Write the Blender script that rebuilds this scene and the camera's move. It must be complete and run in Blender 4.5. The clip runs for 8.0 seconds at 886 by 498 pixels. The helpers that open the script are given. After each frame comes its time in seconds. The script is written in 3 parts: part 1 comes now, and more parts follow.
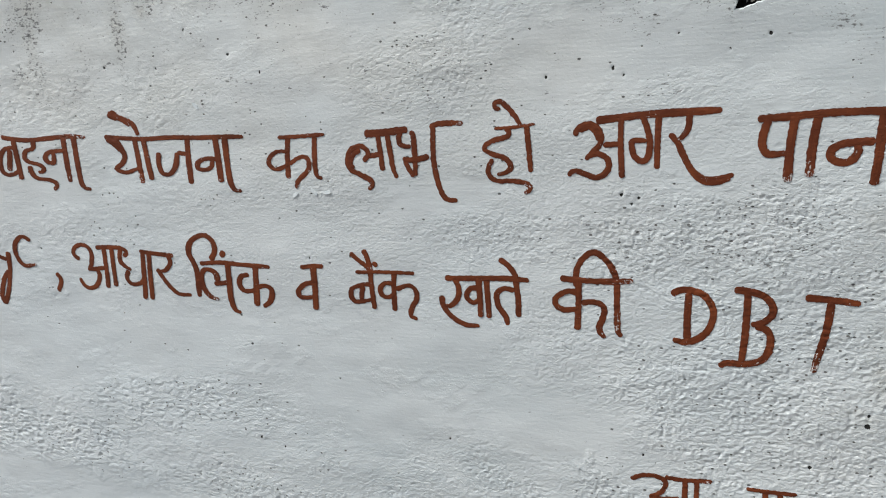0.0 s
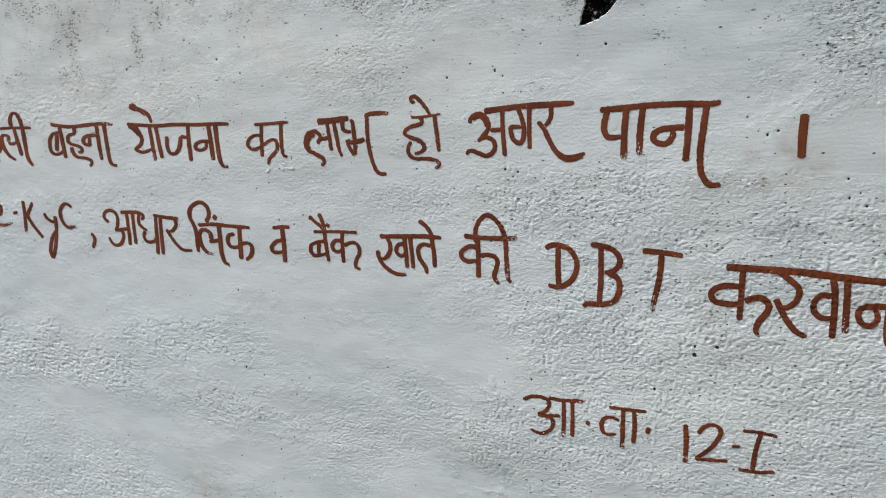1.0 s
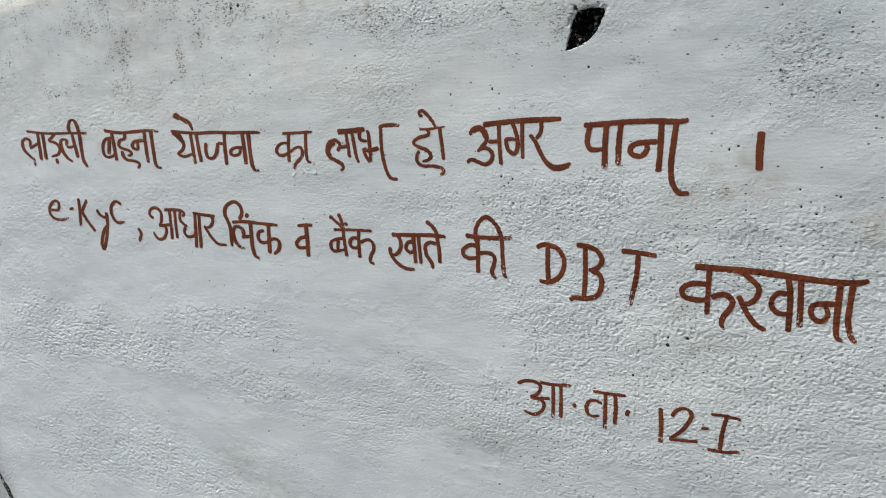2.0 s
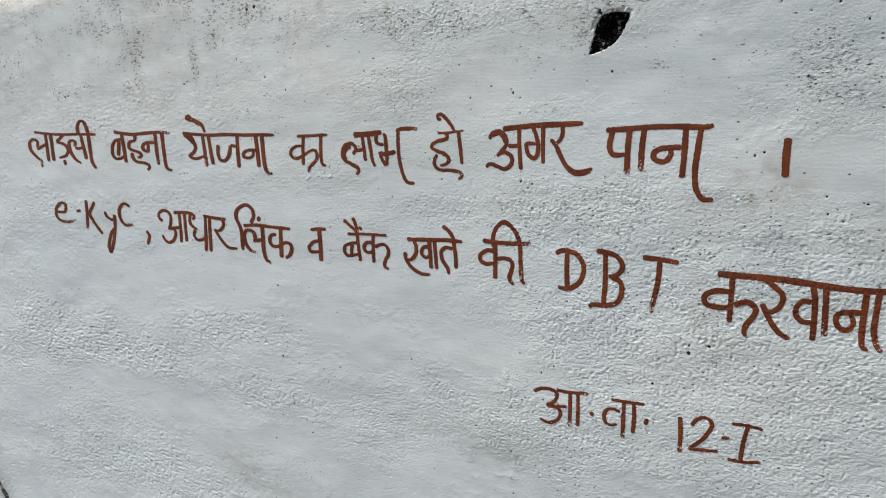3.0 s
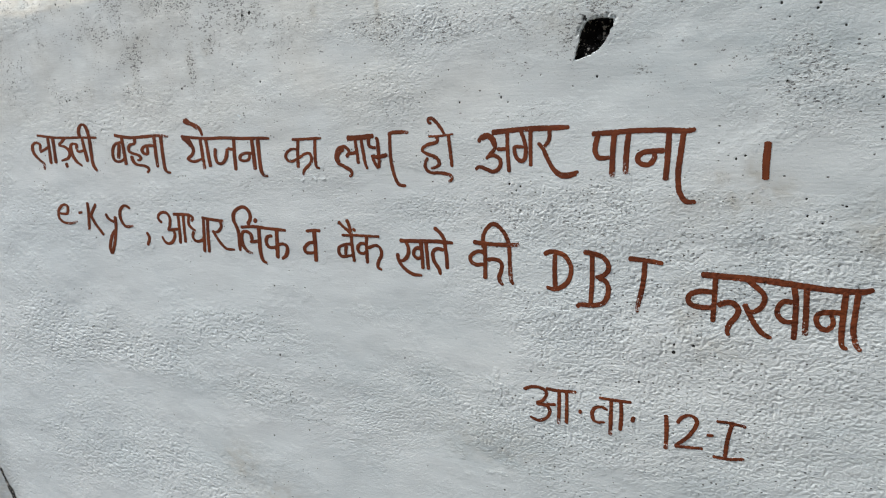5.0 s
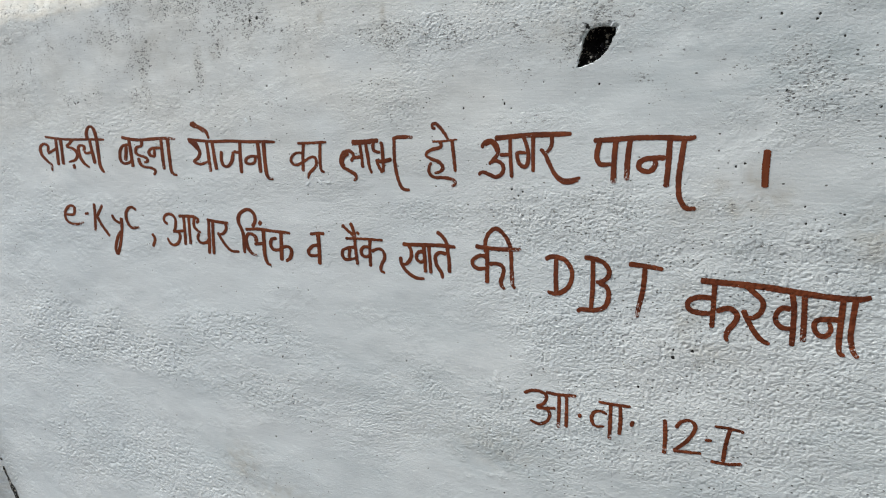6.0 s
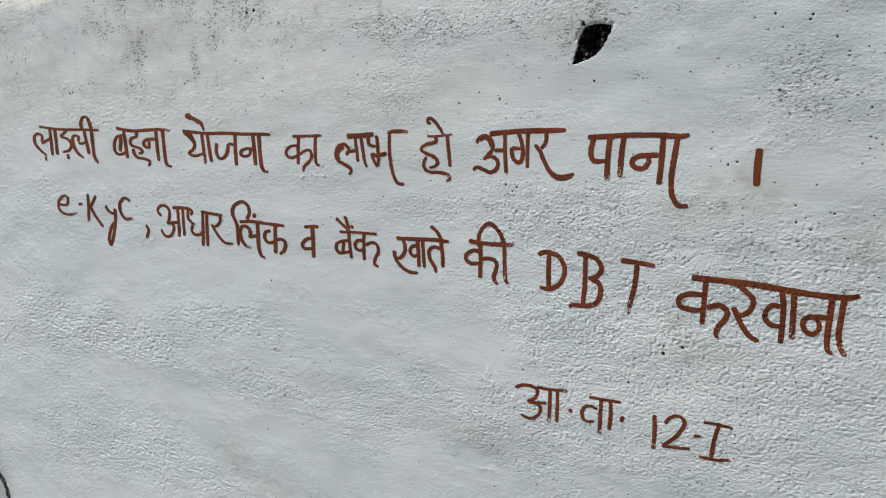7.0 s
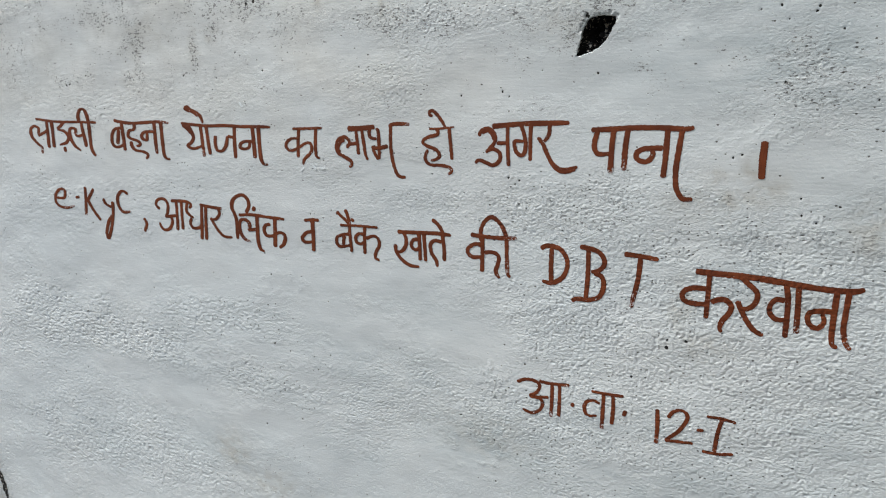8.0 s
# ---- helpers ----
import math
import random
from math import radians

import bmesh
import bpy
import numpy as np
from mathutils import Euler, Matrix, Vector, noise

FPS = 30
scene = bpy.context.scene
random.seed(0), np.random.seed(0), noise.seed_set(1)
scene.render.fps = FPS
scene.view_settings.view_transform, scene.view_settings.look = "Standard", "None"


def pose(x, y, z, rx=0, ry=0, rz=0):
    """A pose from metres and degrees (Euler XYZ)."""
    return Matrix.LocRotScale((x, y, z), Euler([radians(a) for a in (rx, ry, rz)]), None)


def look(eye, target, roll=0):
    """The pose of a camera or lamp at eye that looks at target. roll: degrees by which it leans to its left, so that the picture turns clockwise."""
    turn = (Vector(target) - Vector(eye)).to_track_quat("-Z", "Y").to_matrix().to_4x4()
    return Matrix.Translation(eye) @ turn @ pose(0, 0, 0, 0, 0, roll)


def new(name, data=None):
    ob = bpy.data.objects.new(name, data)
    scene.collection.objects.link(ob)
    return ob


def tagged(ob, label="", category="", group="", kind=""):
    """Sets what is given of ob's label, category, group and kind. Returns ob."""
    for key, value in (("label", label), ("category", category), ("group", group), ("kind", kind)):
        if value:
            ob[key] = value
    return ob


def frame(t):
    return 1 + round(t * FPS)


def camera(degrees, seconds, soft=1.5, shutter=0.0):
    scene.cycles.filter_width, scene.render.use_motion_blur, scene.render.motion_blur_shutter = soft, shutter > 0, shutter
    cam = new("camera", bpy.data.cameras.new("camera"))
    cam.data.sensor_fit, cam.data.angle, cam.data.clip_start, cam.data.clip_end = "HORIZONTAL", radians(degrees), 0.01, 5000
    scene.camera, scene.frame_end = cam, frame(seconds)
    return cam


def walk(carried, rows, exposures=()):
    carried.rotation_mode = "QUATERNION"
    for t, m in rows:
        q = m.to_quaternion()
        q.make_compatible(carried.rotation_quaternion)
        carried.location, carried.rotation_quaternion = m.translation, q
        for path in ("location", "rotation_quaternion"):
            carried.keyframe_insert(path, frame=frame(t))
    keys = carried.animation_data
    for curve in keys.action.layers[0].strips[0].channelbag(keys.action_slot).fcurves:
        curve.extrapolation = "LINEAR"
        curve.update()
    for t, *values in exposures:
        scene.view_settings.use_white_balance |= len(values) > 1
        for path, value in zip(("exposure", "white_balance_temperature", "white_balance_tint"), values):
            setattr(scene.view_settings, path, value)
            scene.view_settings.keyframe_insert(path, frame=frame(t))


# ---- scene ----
cam = camera(61.3, 8.0, soft=1.1)
PATH = [
    (0, (0.667, -1.054, 1.687), (-0.009, 0.744, 1.129), -4.8),
    (0.5, (0.812, -1.171, 1.694), (0.069, 0.602, 1.144), -4.9),
    (1, (1.001, -1.266, 1.682), (0.184, 0.478, 1.142), -4.9),
    (1.5, (1.125, -1.329, 1.697), (0.252, 0.387, 1.156), -4.9),
    (2, (1.133, -1.386, 1.721), (0.23, 0.316, 1.185), -4.8),
    (2.2, (1.117, -1.4, 1.718), (0.213, 0.303, 1.185), -4.6),
    (3.3, (1.081, -1.388, 1.712), (0.197, 0.332, 1.2), -4.1),
    (3.5, (1.086, -1.384, 1.718), (0.206, 0.335, 1.199), -4.2),
    (4, (1.099, -1.393, 1.721), (0.22, 0.326, 1.201), -4.2),
    (4.5, (1.109, -1.401, 1.723), (0.221, 0.314, 1.203), -4.3),
    (4.7, (1.116, -1.402, 1.723), (0.219, 0.309, 1.203), -4.4),
    (5.8, (1.14, -1.415, 1.733), (0.22, 0.286, 1.221), -4.1),
    (6, (1.134, -1.42, 1.725), (0.221, 0.287, 1.222), -3.8),
    (6.5, (1.132, -1.427, 1.722), (0.232, 0.286, 1.216), -3.3),
    (7, (1.136, -1.43, 1.72), (0.241, 0.285, 1.21), -2.9),
    (7.5, (1.137, -1.429, 1.721), (0.249, 0.286, 1.202), -2.7),
    (8, (1.12, -1.426, 1.717), (0.236, 0.289, 1.191), -2.8),
]
EXPOSURE = ((0.0, 0.33, 6330, 7.0), (8.0, 0.33, 6330, 7.0))
walk(cam, [(t, look(eye, target, roll)) for t, eye, target, roll in PATH], EXPOSURE)

# ---- daylight: bright hazy sky with a broad veiled sun high to one side ----
SUN_EL, SUN_AZ = 58.0, -62.0          # degrees above the horizon; from straight out of the wall, minus is towards -x
world = bpy.data.worlds.new("sky")
scene.world = world
world.use_nodes = True
wn = world.node_tree.nodes
sky = wn.new("ShaderNodeTexSky")
sky.sky_type, sky.sun_disc = "NISHITA", False
sky.sun_elevation = radians(SUN_EL)
sky.sun_rotation = radians(180 - SUN_AZ)
sky.dust_density, sky.air_density = 4.0, 1.0
wn["Background"].inputs["Strength"].default_value = 0.085
world.node_tree.links.new(sky.outputs[0], wn["Background"].inputs["Color"])
lamp = bpy.data.lights.new("sun", "SUN")
lamp.energy, lamp.angle, lamp.color = 3.0, radians(18), (1.0, 0.98, 0.95)
sun = new("sun", lamp)
sun_way = Vector((math.sin(radians(SUN_AZ)) * math.cos(radians(SUN_EL)), -math.cos(radians(SUN_AZ)) * math.cos(radians(SUN_EL)), math.sin(radians(SUN_EL))))
sun.matrix_world = look(sun_way * 20, (0, 0, 0))


# ---- node helpers ----
def material(name):
    m = bpy.data.materials.new(name)
    m.use_nodes = True
    return m, m.node_tree, m.node_tree.nodes["Principled BSDF"]


def node(tree, kind, **values):
    n = tree.nodes.new(kind)
    for key, value in values.items():
        n.inputs[key.replace("_", " ")].default_value = value
    return n


def position(tree, stretch=(1, 1, 1)):
    g = tree.nodes.new("ShaderNodeNewGeometry")
    m = tree.nodes.new("ShaderNodeMapping")
    m.inputs["Scale"].default_value = stretch
    tree.links.new(g.outputs["Position"], m.inputs["Vector"])
    return m.outputs["Vector"]


def noise_tex(tree, vector, scale, detail=3.0, rough=0.55):
    n = node(tree, "ShaderNodeTexNoise", Scale=scale, Detail=detail, Roughness=rough)
    tree.links.new(vector, n.inputs["Vector"])
    return n.outputs["Fac"]


def ramp(tree, value, lo, hi, a=0.0, b=1.0):
    n = tree.nodes.new("ShaderNodeMapRange")
    n.interpolation_type = "SMOOTHSTEP"
    for key, v in (("From Min", lo), ("From Max", hi), ("To Min", a), ("To Max", b)):
        n.inputs[key].default_value = v
    tree.links.new(value, n.inputs["Value"])
    return n.outputs["Result"]


def maths(tree, op, a, b):
    n = tree.nodes.new("ShaderNodeMath")
    n.operation = op
    for k, v in enumerate((a, b)):
        if isinstance(v, (int, float)):
            n.inputs[k].default_value = v
        else:
            tree.links.new(v, n.inputs[k])
    return n.outputs[0]


def mix(tree, fac, a, b, blend="MIX"):
    n = tree.nodes.new("ShaderNodeMix")
    n.data_type, n.blend_type = "RGBA", blend
    for key, v in ((0, fac), (6, a), (7, b)):
        if isinstance(v, (int, float)):
            n.inputs[key].default_value = v
        elif isinstance(v, tuple):
            n.inputs[key].default_value = (*v, 1)
        else:
            tree.links.new(v, n.inputs[key])
    return n.outputs[2]


def attribute(tree, name):
    n = tree.nodes.new("ShaderNodeAttribute")
    n.attribute_name = name
    return n.outputs["Fac"]


def bump(tree, shader, height, strength, distance):
    n = node(tree, "ShaderNodeBump", Strength=strength, Distance=distance)
    tree.links.new(height, n.inputs["Height"])
    tree.links.new(n.outputs["Normal"], shader.inputs["Normal"])


def grit(tree, patch):
    """Fine relief of the render: sand and lime, a few millimetres across, with small pits. patch: how rough it is here."""
    p = position(tree, (1, 1, 1.35))
    pits = ramp(tree, noise_tex(tree, p, 150, 2, 0.55), 0.24, 0.40)
    sand = noise_tex(tree, p, 210, 3, 0.6)
    line = noise_tex(tree, position(tree, (1, 1, 7)), 26, 4, 0.6)
    rough = maths(tree, "MULTIPLY", maths(tree, "ADD", maths(tree, "MULTIPLY", pits, 0.8), maths(tree, "MULTIPLY", sand, 1.9)), patch)
    return maths(tree, "ADD", rough, maths(tree, "MULTIPLY", line, 0.40))


# ---- materials ----
def limewash():
    m, t, s = material("limewash")
    p = position(t)
    tone = mix(t, ramp(t, noise_tex(t, p, 2.6, 4), 0.35, 0.68), (0.715, 0.765, 0.775), (0.762, 0.80, 0.80))
    tone = mix(t, ramp(t, noise_tex(t, position(t, (1, 1, 2.4)), 14, 4), 0.5, 0.75, 0, 0.35), tone, (0.665, 0.70, 0.71))
    tone = mix(t, attribute(t, "thin_and_dim"), tone, (0.475, 0.54, 0.56))
    old_and_warm = mix(t, ramp(t, noise_tex(t, p, 30, 5, 0.65), 0.35, 0.65), (0.80, 0.785, 0.72), (0.66, 0.64, 0.57))
    tone = mix(t, attribute(t, "old_paint_and_warmth"), tone, old_and_warm)
    tone = mix(t, attribute(t, "smudge_and_shade"), tone, (0.50, 0.485, 0.425))
    # thin dirt, with crisp flecks where it is thick, for mould and for painted pit shadows
    dirt_and_pits = attribute(t, "dirt_and_pits")
    tone = mix(t, maths(t, "MULTIPLY", dirt_and_pits, 0.15), tone, (0.50, 0.475, 0.44))
    for scale, lo, dark in ((75, 0.700, 0.66), (150, 0.700, 0.62), (260, 0.730, 0.55)):
        fleck = noise_tex(t, position(t, (1, 1, 2.3)), scale, 3, 0.62)
        fleck = ramp(t, maths(t, "ADD", fleck, maths(t, "MULTIPLY", dirt_and_pits, 0.275)), lo, lo + 0.06)
        tone = mix(t, maths(t, "MULTIPLY", fleck, dark), tone, (0.10, 0.10, 0.097))
    # dark pinholes, their shade put into the colour, thickest where the wall is stained or coarse
    v = node(t, "ShaderNodeTexVoronoi", Scale=120, Randomness=1.0)
    t.links.new(position(t, (1, 1, 1.5)), v.inputs["Vector"])
    split = t.nodes.new("ShaderNodeSeparateColor")
    t.links.new(v.outputs["Color"], split.inputs[0])
    size = maths(t, "MULTIPLY", maths(t, "POWER", split.outputs[1], 1.6), 0.34)
    near = ramp(t, maths(t, "SUBTRACT", size, v.outputs["Distance"]), 0.0, 0.06)
    clump = ramp(t, noise_tex(t, p, 7, 3), 0.50, 0.72, 0.0, 0.26)
    chance = maths(t, "ADD", maths(t, "ADD", maths(t, "ADD", maths(t, "MULTIPLY", dirt_and_pits, 0.30), clump), maths(t, "MULTIPLY", ramp(t, attribute(t, "rough"), 0.3, 0.9), 0.24)), 0.008)
    hole = maths(t, "MULTIPLY", maths(t, "LESS_THAN", split.outputs[0], chance), near)
    tone = mix(t, maths(t, "MULTIPLY", hole, 0.85), tone, (0.07, 0.066, 0.06))
    ragged = maths(t, "ADD", attribute(t, "chip"), maths(t, "MULTIPLY", noise_tex(t, p, 230, 3), 1.0))
    tone = mix(t, ramp(t, ragged, 1.02, 1.09), tone, (0.025, 0.024, 0.022))
    t.links.new(tone, s.inputs["Base Color"])
    s.inputs["Roughness"].default_value = 0.82
    s.inputs["Specular IOR Level"].default_value = 0.35
    bump(t, s, maths(t, "SUBTRACT", grit(t, attribute(t, "rough")), maths(t, "MULTIPLY", hole, 0.9)), 1.0, 0.00105)
    return m


def red_oxide():
    m, t, s = material("red_oxide_paint")
    p = position(t)
    tone = mix(t, ramp(t, noise_tex(t, p, 16, 4), 0.32, 0.7), (0.128, 0.029, 0.0095), (0.212, 0.051, 0.0155))
    # bristle marks along the stroke
    c = t.nodes.new("ShaderNodeCombineXYZ")
    t.links.new(maths(t, "MULTIPLY", attribute(t, "across"), 520), c.inputs[0])
    t.links.new(maths(t, "MULTIPLY", attribute(t, "along"), 26), c.inputs[1])
    t.links.new(attribute(t, "stroke"), c.inputs[2])
    bristle = noise_tex(t, c.outputs[0], 1.0, 3, 0.6)
    tone = mix(t, ramp(t, bristle, 0.45, 0.75, 0, 0.55), tone, (0.082, 0.020, 0.009))
    tone = mix(t, ramp(t, bristle, 0.28, 0.46, 0.35, 0), tone, (0.27, 0.075, 0.026))
    # the paint is thickest along the edges of the stroke
    tone = mix(t, ramp(t, attribute(t, "rim"), 0.62, 1.0, 0, 0.45), tone, (0.075, 0.018, 0.009))
    # bare plaster where the brush ran dry or skipped over pits
    grain = maths(t, "ADD", maths(t, "MULTIPLY", noise_tex(t, p, 210, 3, 0.6), 0.6), maths(t, "MULTIPLY", bristle, 0.4))
    skip = ramp(t, maths(t, "ADD", grain, maths(t, "MULTIPLY", attribute(t, "dry"), 0.14)), 0.655, 0.69)
    tone = mix(t, maths(t, "MULTIPLY", skip, 0.9), tone, (0.74, 0.72, 0.70))
    t.links.new(tone, s.inputs["Base Color"])
    s.inputs["Roughness"].default_value = 0.55
    s.inputs["Specular IOR Level"].default_value = 0.3
    bump(t, s, maths(t, "ADD", grit(t, 0.6), maths(t, "MULTIPLY", bristle, 0.5)), 0.7, 0.0006)
    return m


def rubble():
    m, t, s = material("shaded_rubble")
    fleck = ramp(t, noise_tex(t, position(t), 130, 3, 0.6), 0.585, 0.625)
    # near-black base puts the shade of the hollow into the colour
    base = mix(t, noise_tex(t, position(t), 60, 4), (0.008, 0.008, 0.008), (0.03, 0.028, 0.025))
    t.links.new(mix(t, fleck, base, (0.80, 0.74, 0.64)), s.inputs["Base Color"])
    s.inputs["Roughness"].default_value = 0.95
    bump(t, s, noise_tex(t, position(t), 120, 4), 0.8, 0.004)
    return m


def soil():
    m, t, s = material("packed_earth")
    p = position(t)
    tone = mix(t, ramp(t, noise_tex(t, p, 1.2, 6), 0.3, 0.7), (0.075, 0.068, 0.058), (0.12, 0.108, 0.092))
    tone = mix(t, ramp(t, noise_tex(t, p, 45, 4), 0.55, 0.7, 0, 0.6), tone, (0.085, 0.074, 0.062))
    t.links.new(tone, s.inputs["Base Color"])
    s.inputs["Roughness"].default_value = 0.95
    bump(t, s, noise_tex(t, p, 30, 6), 0.5, 0.02)
    return m


def cement():
    m, t, s = material("grey_cement")
    p = position(t)
    tone = mix(t, ramp(t, noise_tex(t, p, 2.0, 6), 0.3, 0.7), (0.10, 0.10, 0.095), (0.17, 0.165, 0.16))
    t.links.new(tone, s.inputs["Base Color"])
    s.inputs["Roughness"].default_value = 0.9
    bump(t, s, noise_tex(t, p, 60, 5), 0.5, 0.004)
    return m


LIME, RED, RUBBLE, SOIL, CEMENT = limewash(), red_oxide(), rubble(), soil(), cement()


# ---- relief of the plaster ----
GRADS = np.random.RandomState(11).uniform(0, 2 * np.pi, (256, 256))


def perlin(x, z, shift=0.0):
    """Smooth noise over a plane, about -0.7 to 0.7, one bump a unit."""
    x, z = np.asarray(x, float) + shift, np.asarray(z, float) + 1.37 * shift
    i, k = np.floor(x).astype(int), np.floor(z).astype(int)
    u, v = x - i, z - k
    fu, fv = u * u * u * (u * (6 * u - 15) + 10), v * v * v * (v * (6 * v - 15) + 10)

    def corner(di, dk):
        g = GRADS[(i + di) & 255, (k + dk) & 255]
        return np.cos(g) * (u - di) + np.sin(g) * (v - dk)
    low = corner(0, 0) * (1 - fu) + corner(1, 0) * fu
    high = corner(0, 1) * (1 - fu) + corner(1, 1) * fu
    return low * (1 - fv) + high * fv


def step(a, lo, hi):
    s = np.clip((a - lo) / (hi - lo), 0, 1)
    return s * s * (3 - 2 * s)


CORNER = -1.605                       # where the wall meets the pier
LEFT, RIGHT, TOP = CORNER, 3.4, 2.45


# where the plaster was floated smooth, and where it stayed coarse: x, z, half width, half height
SMOOTH = ((-0.52, 0.76, 0.17, 0.08), (-0.36, 0.92, 0.12, 0.04), (-0.40, 0.66, 0.10, 0.07), (-0.78, 0.83, 0.14, 0.03), (-0.19, 0.74, 0.09, 0.05),
          (-0.61, 1.78, 0.55, 0.11), (0.08, 1.73, 0.25, 0.05), (0.53, 1.64, 0.19, 0.06), (-0.55, 1.18, 0.58, 0.07), (0.18, 1.19, 0.20, 0.05),
          (0.09, 1.06, 0.15, 0.07), (0.40, 1.07, 0.13, 0.05), (0.40, 0.76, 0.16, 0.06), (1.08, 1.48, 0.10, 0.05), (0.74, 0.80, 0.07, 0.05),
          (0.28, 1.44, 0.11, 0.03), (-0.74, 1.47, 0.32, 0.09), (0.86, 1.64, 0.16, 0.09))
COARSE = ((0.23, 1.77, 0.24, 0.03), (0.27, 1.62, 0.15, 0.05), (0.52, 1.78, 0.17, 0.04), (1.08, 1.66, 0.09, 0.05),
          (0.60, 1.38, 0.13, 0.07), (0.33, 1.39, 0.11, 0.04), (0.80, 1.37, 0.21, 0.09), (1.02, 1.05, 0.32, 0.25), (0.66, 1.15, 0.16, 0.11),
          (-0.17, 0.88, 0.14, 0.05), (-0.62, 0.92, 0.33, 0.05), (-0.22, 1.04, 0.27, 0.05), (-0.73, 0.54, 0.44, 0.11), (0.21, 0.86, 0.24, 0.11),
          (-0.98, 0.94, 0.30, 0.10), (1.14, 1.30, 0.12, 0.08), (0.57, 0.87, 0.16, 0.10))


def roughness(x, z):
    """Near 0 where the plaster was floated smooth, 1 where it stayed coarse."""
    ragged = 0.80 * perlin(x / 0.09, z / 0.05, 7) + 0.60 * perlin(x / 0.02, z / 0.016, 8)
    rough = 0.38 + 0.36 * perlin(x / 0.20, z / 0.13, 6) + 0.16 * step(x, 0.3, 0.9) * step(1.5 - z, -0.1, 0.2)
    for cx, cz, rx, rz in COARSE:
        rough = rough + (0.25 if cz > 1.25 else 0.42) * (1 - step(np.hypot((x - cx) / rx, (z - cz) / rz) + ragged, 0.5, 1.5))
    for cx, cz, rx, rz in SMOOTH:
        rough = rough - 0.34 * (1 - step(np.hypot((x - cx) / rx, (z - cz) / rz) + ragged, 0.5, 1.4))
    return np.clip(rough, 0.13, 0.95)


def relief(x, z):
    """How far the plaster stands out of the wall's plane, in metres."""
    x, z = np.asarray(x, float), np.asarray(z, float)
    wx, wz = x + 0.003 * perlin(x / 0.014, z / 0.014, 5), z + 0.0022 * perlin(x / 0.014, z / 0.014, 9)
    swell = 0.0050 * perlin(x / 0.55, z / 0.40, 2) + 0.0024 * perlin(x / 0.15, z / 0.10, 3) + 0.0007 * perlin(x / 0.06, z / 0.035, 18)
    slant = 0.0006 * perlin((x * 0.86 - z * 0.5) / 0.22, (x * 0.5 + z * 0.86) / 0.035, 4) * step(-x, -0.5, 0.6)
    # sand grains and the pits between them, larger towards the pier
    fine = perlin(wx / 0.0068, wz / 0.0046, 1) + 0.45 * perlin(wx / 0.0046, wz / 0.0040, 13)
    large = perlin(wx / 0.0125, wz / 0.0078, 15) + 0.55 * perlin(wx / 0.0082, wz / 0.0060, 16)
    grain = fine + (large - fine) * step(-x, -0.2, 0.4)
    hollow = -grain - 0.10
    pits = 0.5 * (hollow + np.sqrt(hollow * hollow + 0.03))
    lumps = (0.0007 * grain - 0.0031 * pits) * (1 + 0.35 * step(-x, -0.2, 0.4)) + 0.0008 * perlin(x / 0.030, z / 0.016, 14)
    lumps = lumps * (0.5 + 0.5 * step(perlin(x / 0.036, z / 0.026, 17), -0.35, 0.25))
    fillet = 0.034 * np.clip((-1.44 - x) / 0.165, 0, 1) ** 2
    ledge = 0.040 * step(z + 0.012 * perlin(x / 0.11, 0.5 + 0 * x, 24) - 0.04 * x, 1.925, 2.07)
    edge = step(RIGHT - x, 0, 0.1) * step(TOP - z, 0, 0.1) * step(z, 0, 0.1)
    return (swell + slant + 1.12 * roughness(x, z) ** 1.4 * lumps) * edge + fillet - ledge


def mesh_object(name, verts, faces, mat, parent=None, smooth=True):
    me = bpy.data.meshes.new(name)
    me.from_pydata(verts, [], faces)
    me.materials.append(mat)
    me.polygons.foreach_set("use_smooth", [smooth] * len(me.polygons))
    me.update()
    ob = new(name, me)
    if parent:
        ob.parent = parent
    return ob


# ---- the painted wall ----
# stains: x, z, half width, half height, strength
MOULD = ((-0.364, 1.876, 0.034, 0.022, 0.5), (-0.277, 1.884, 0.080, 0.020, 0.55), (-0.138, 1.853, 0.050, 0.024, 0.6),
         (-0.086, 1.829, 0.034, 0.020, 0.75), (0.023, 1.762, 0.080, 0.040, 0.42), (-0.060, 1.761, 0.026, 0.014, 0.4),
         (0.284, 1.776, 0.075, 0.022, 0.85), (0.392, 1.764, 0.075, 0.022, 0.75), (0.596, 1.741, 0.060, 0.040, 0.55),
         (0.675, 1.735, 0.030, 0.050, 0.45), (0.725, 1.790, 0.040, 0.025, 0.6), (1.08, 1.67, 0.10, 0.05, 0.26), (0.66, 1.79, 0.16, 0.05, 0.30), (0.80, 1.66, 0.05, 0.02, 0.28), (1.10, 1.60, 0.12, 0.05, 0.16), (-0.765, 1.666, 0.034, 0.020, 0.45))
DRIPS = ((-0.278, 1.734, 0.012, 0.055, 0.61), (-0.480, 1.766, 0.027, 0.080, 0.37), (-0.307, 1.776, 0.014, 0.060, 0.25),
         (-0.206, 1.770, 0.027, 0.026, 0.29), (-0.580, 1.837, 0.035, 0.034, 0.29), (-0.961, 1.721, 0.061, 0.040, 0.20),
         (-0.272, 1.83, 0.016, 0.05, 0.25), (-0.506, 1.66, 0.041, 0.05, 0.20), (-0.389, 1.66, 0.034, 0.04, 0.16))
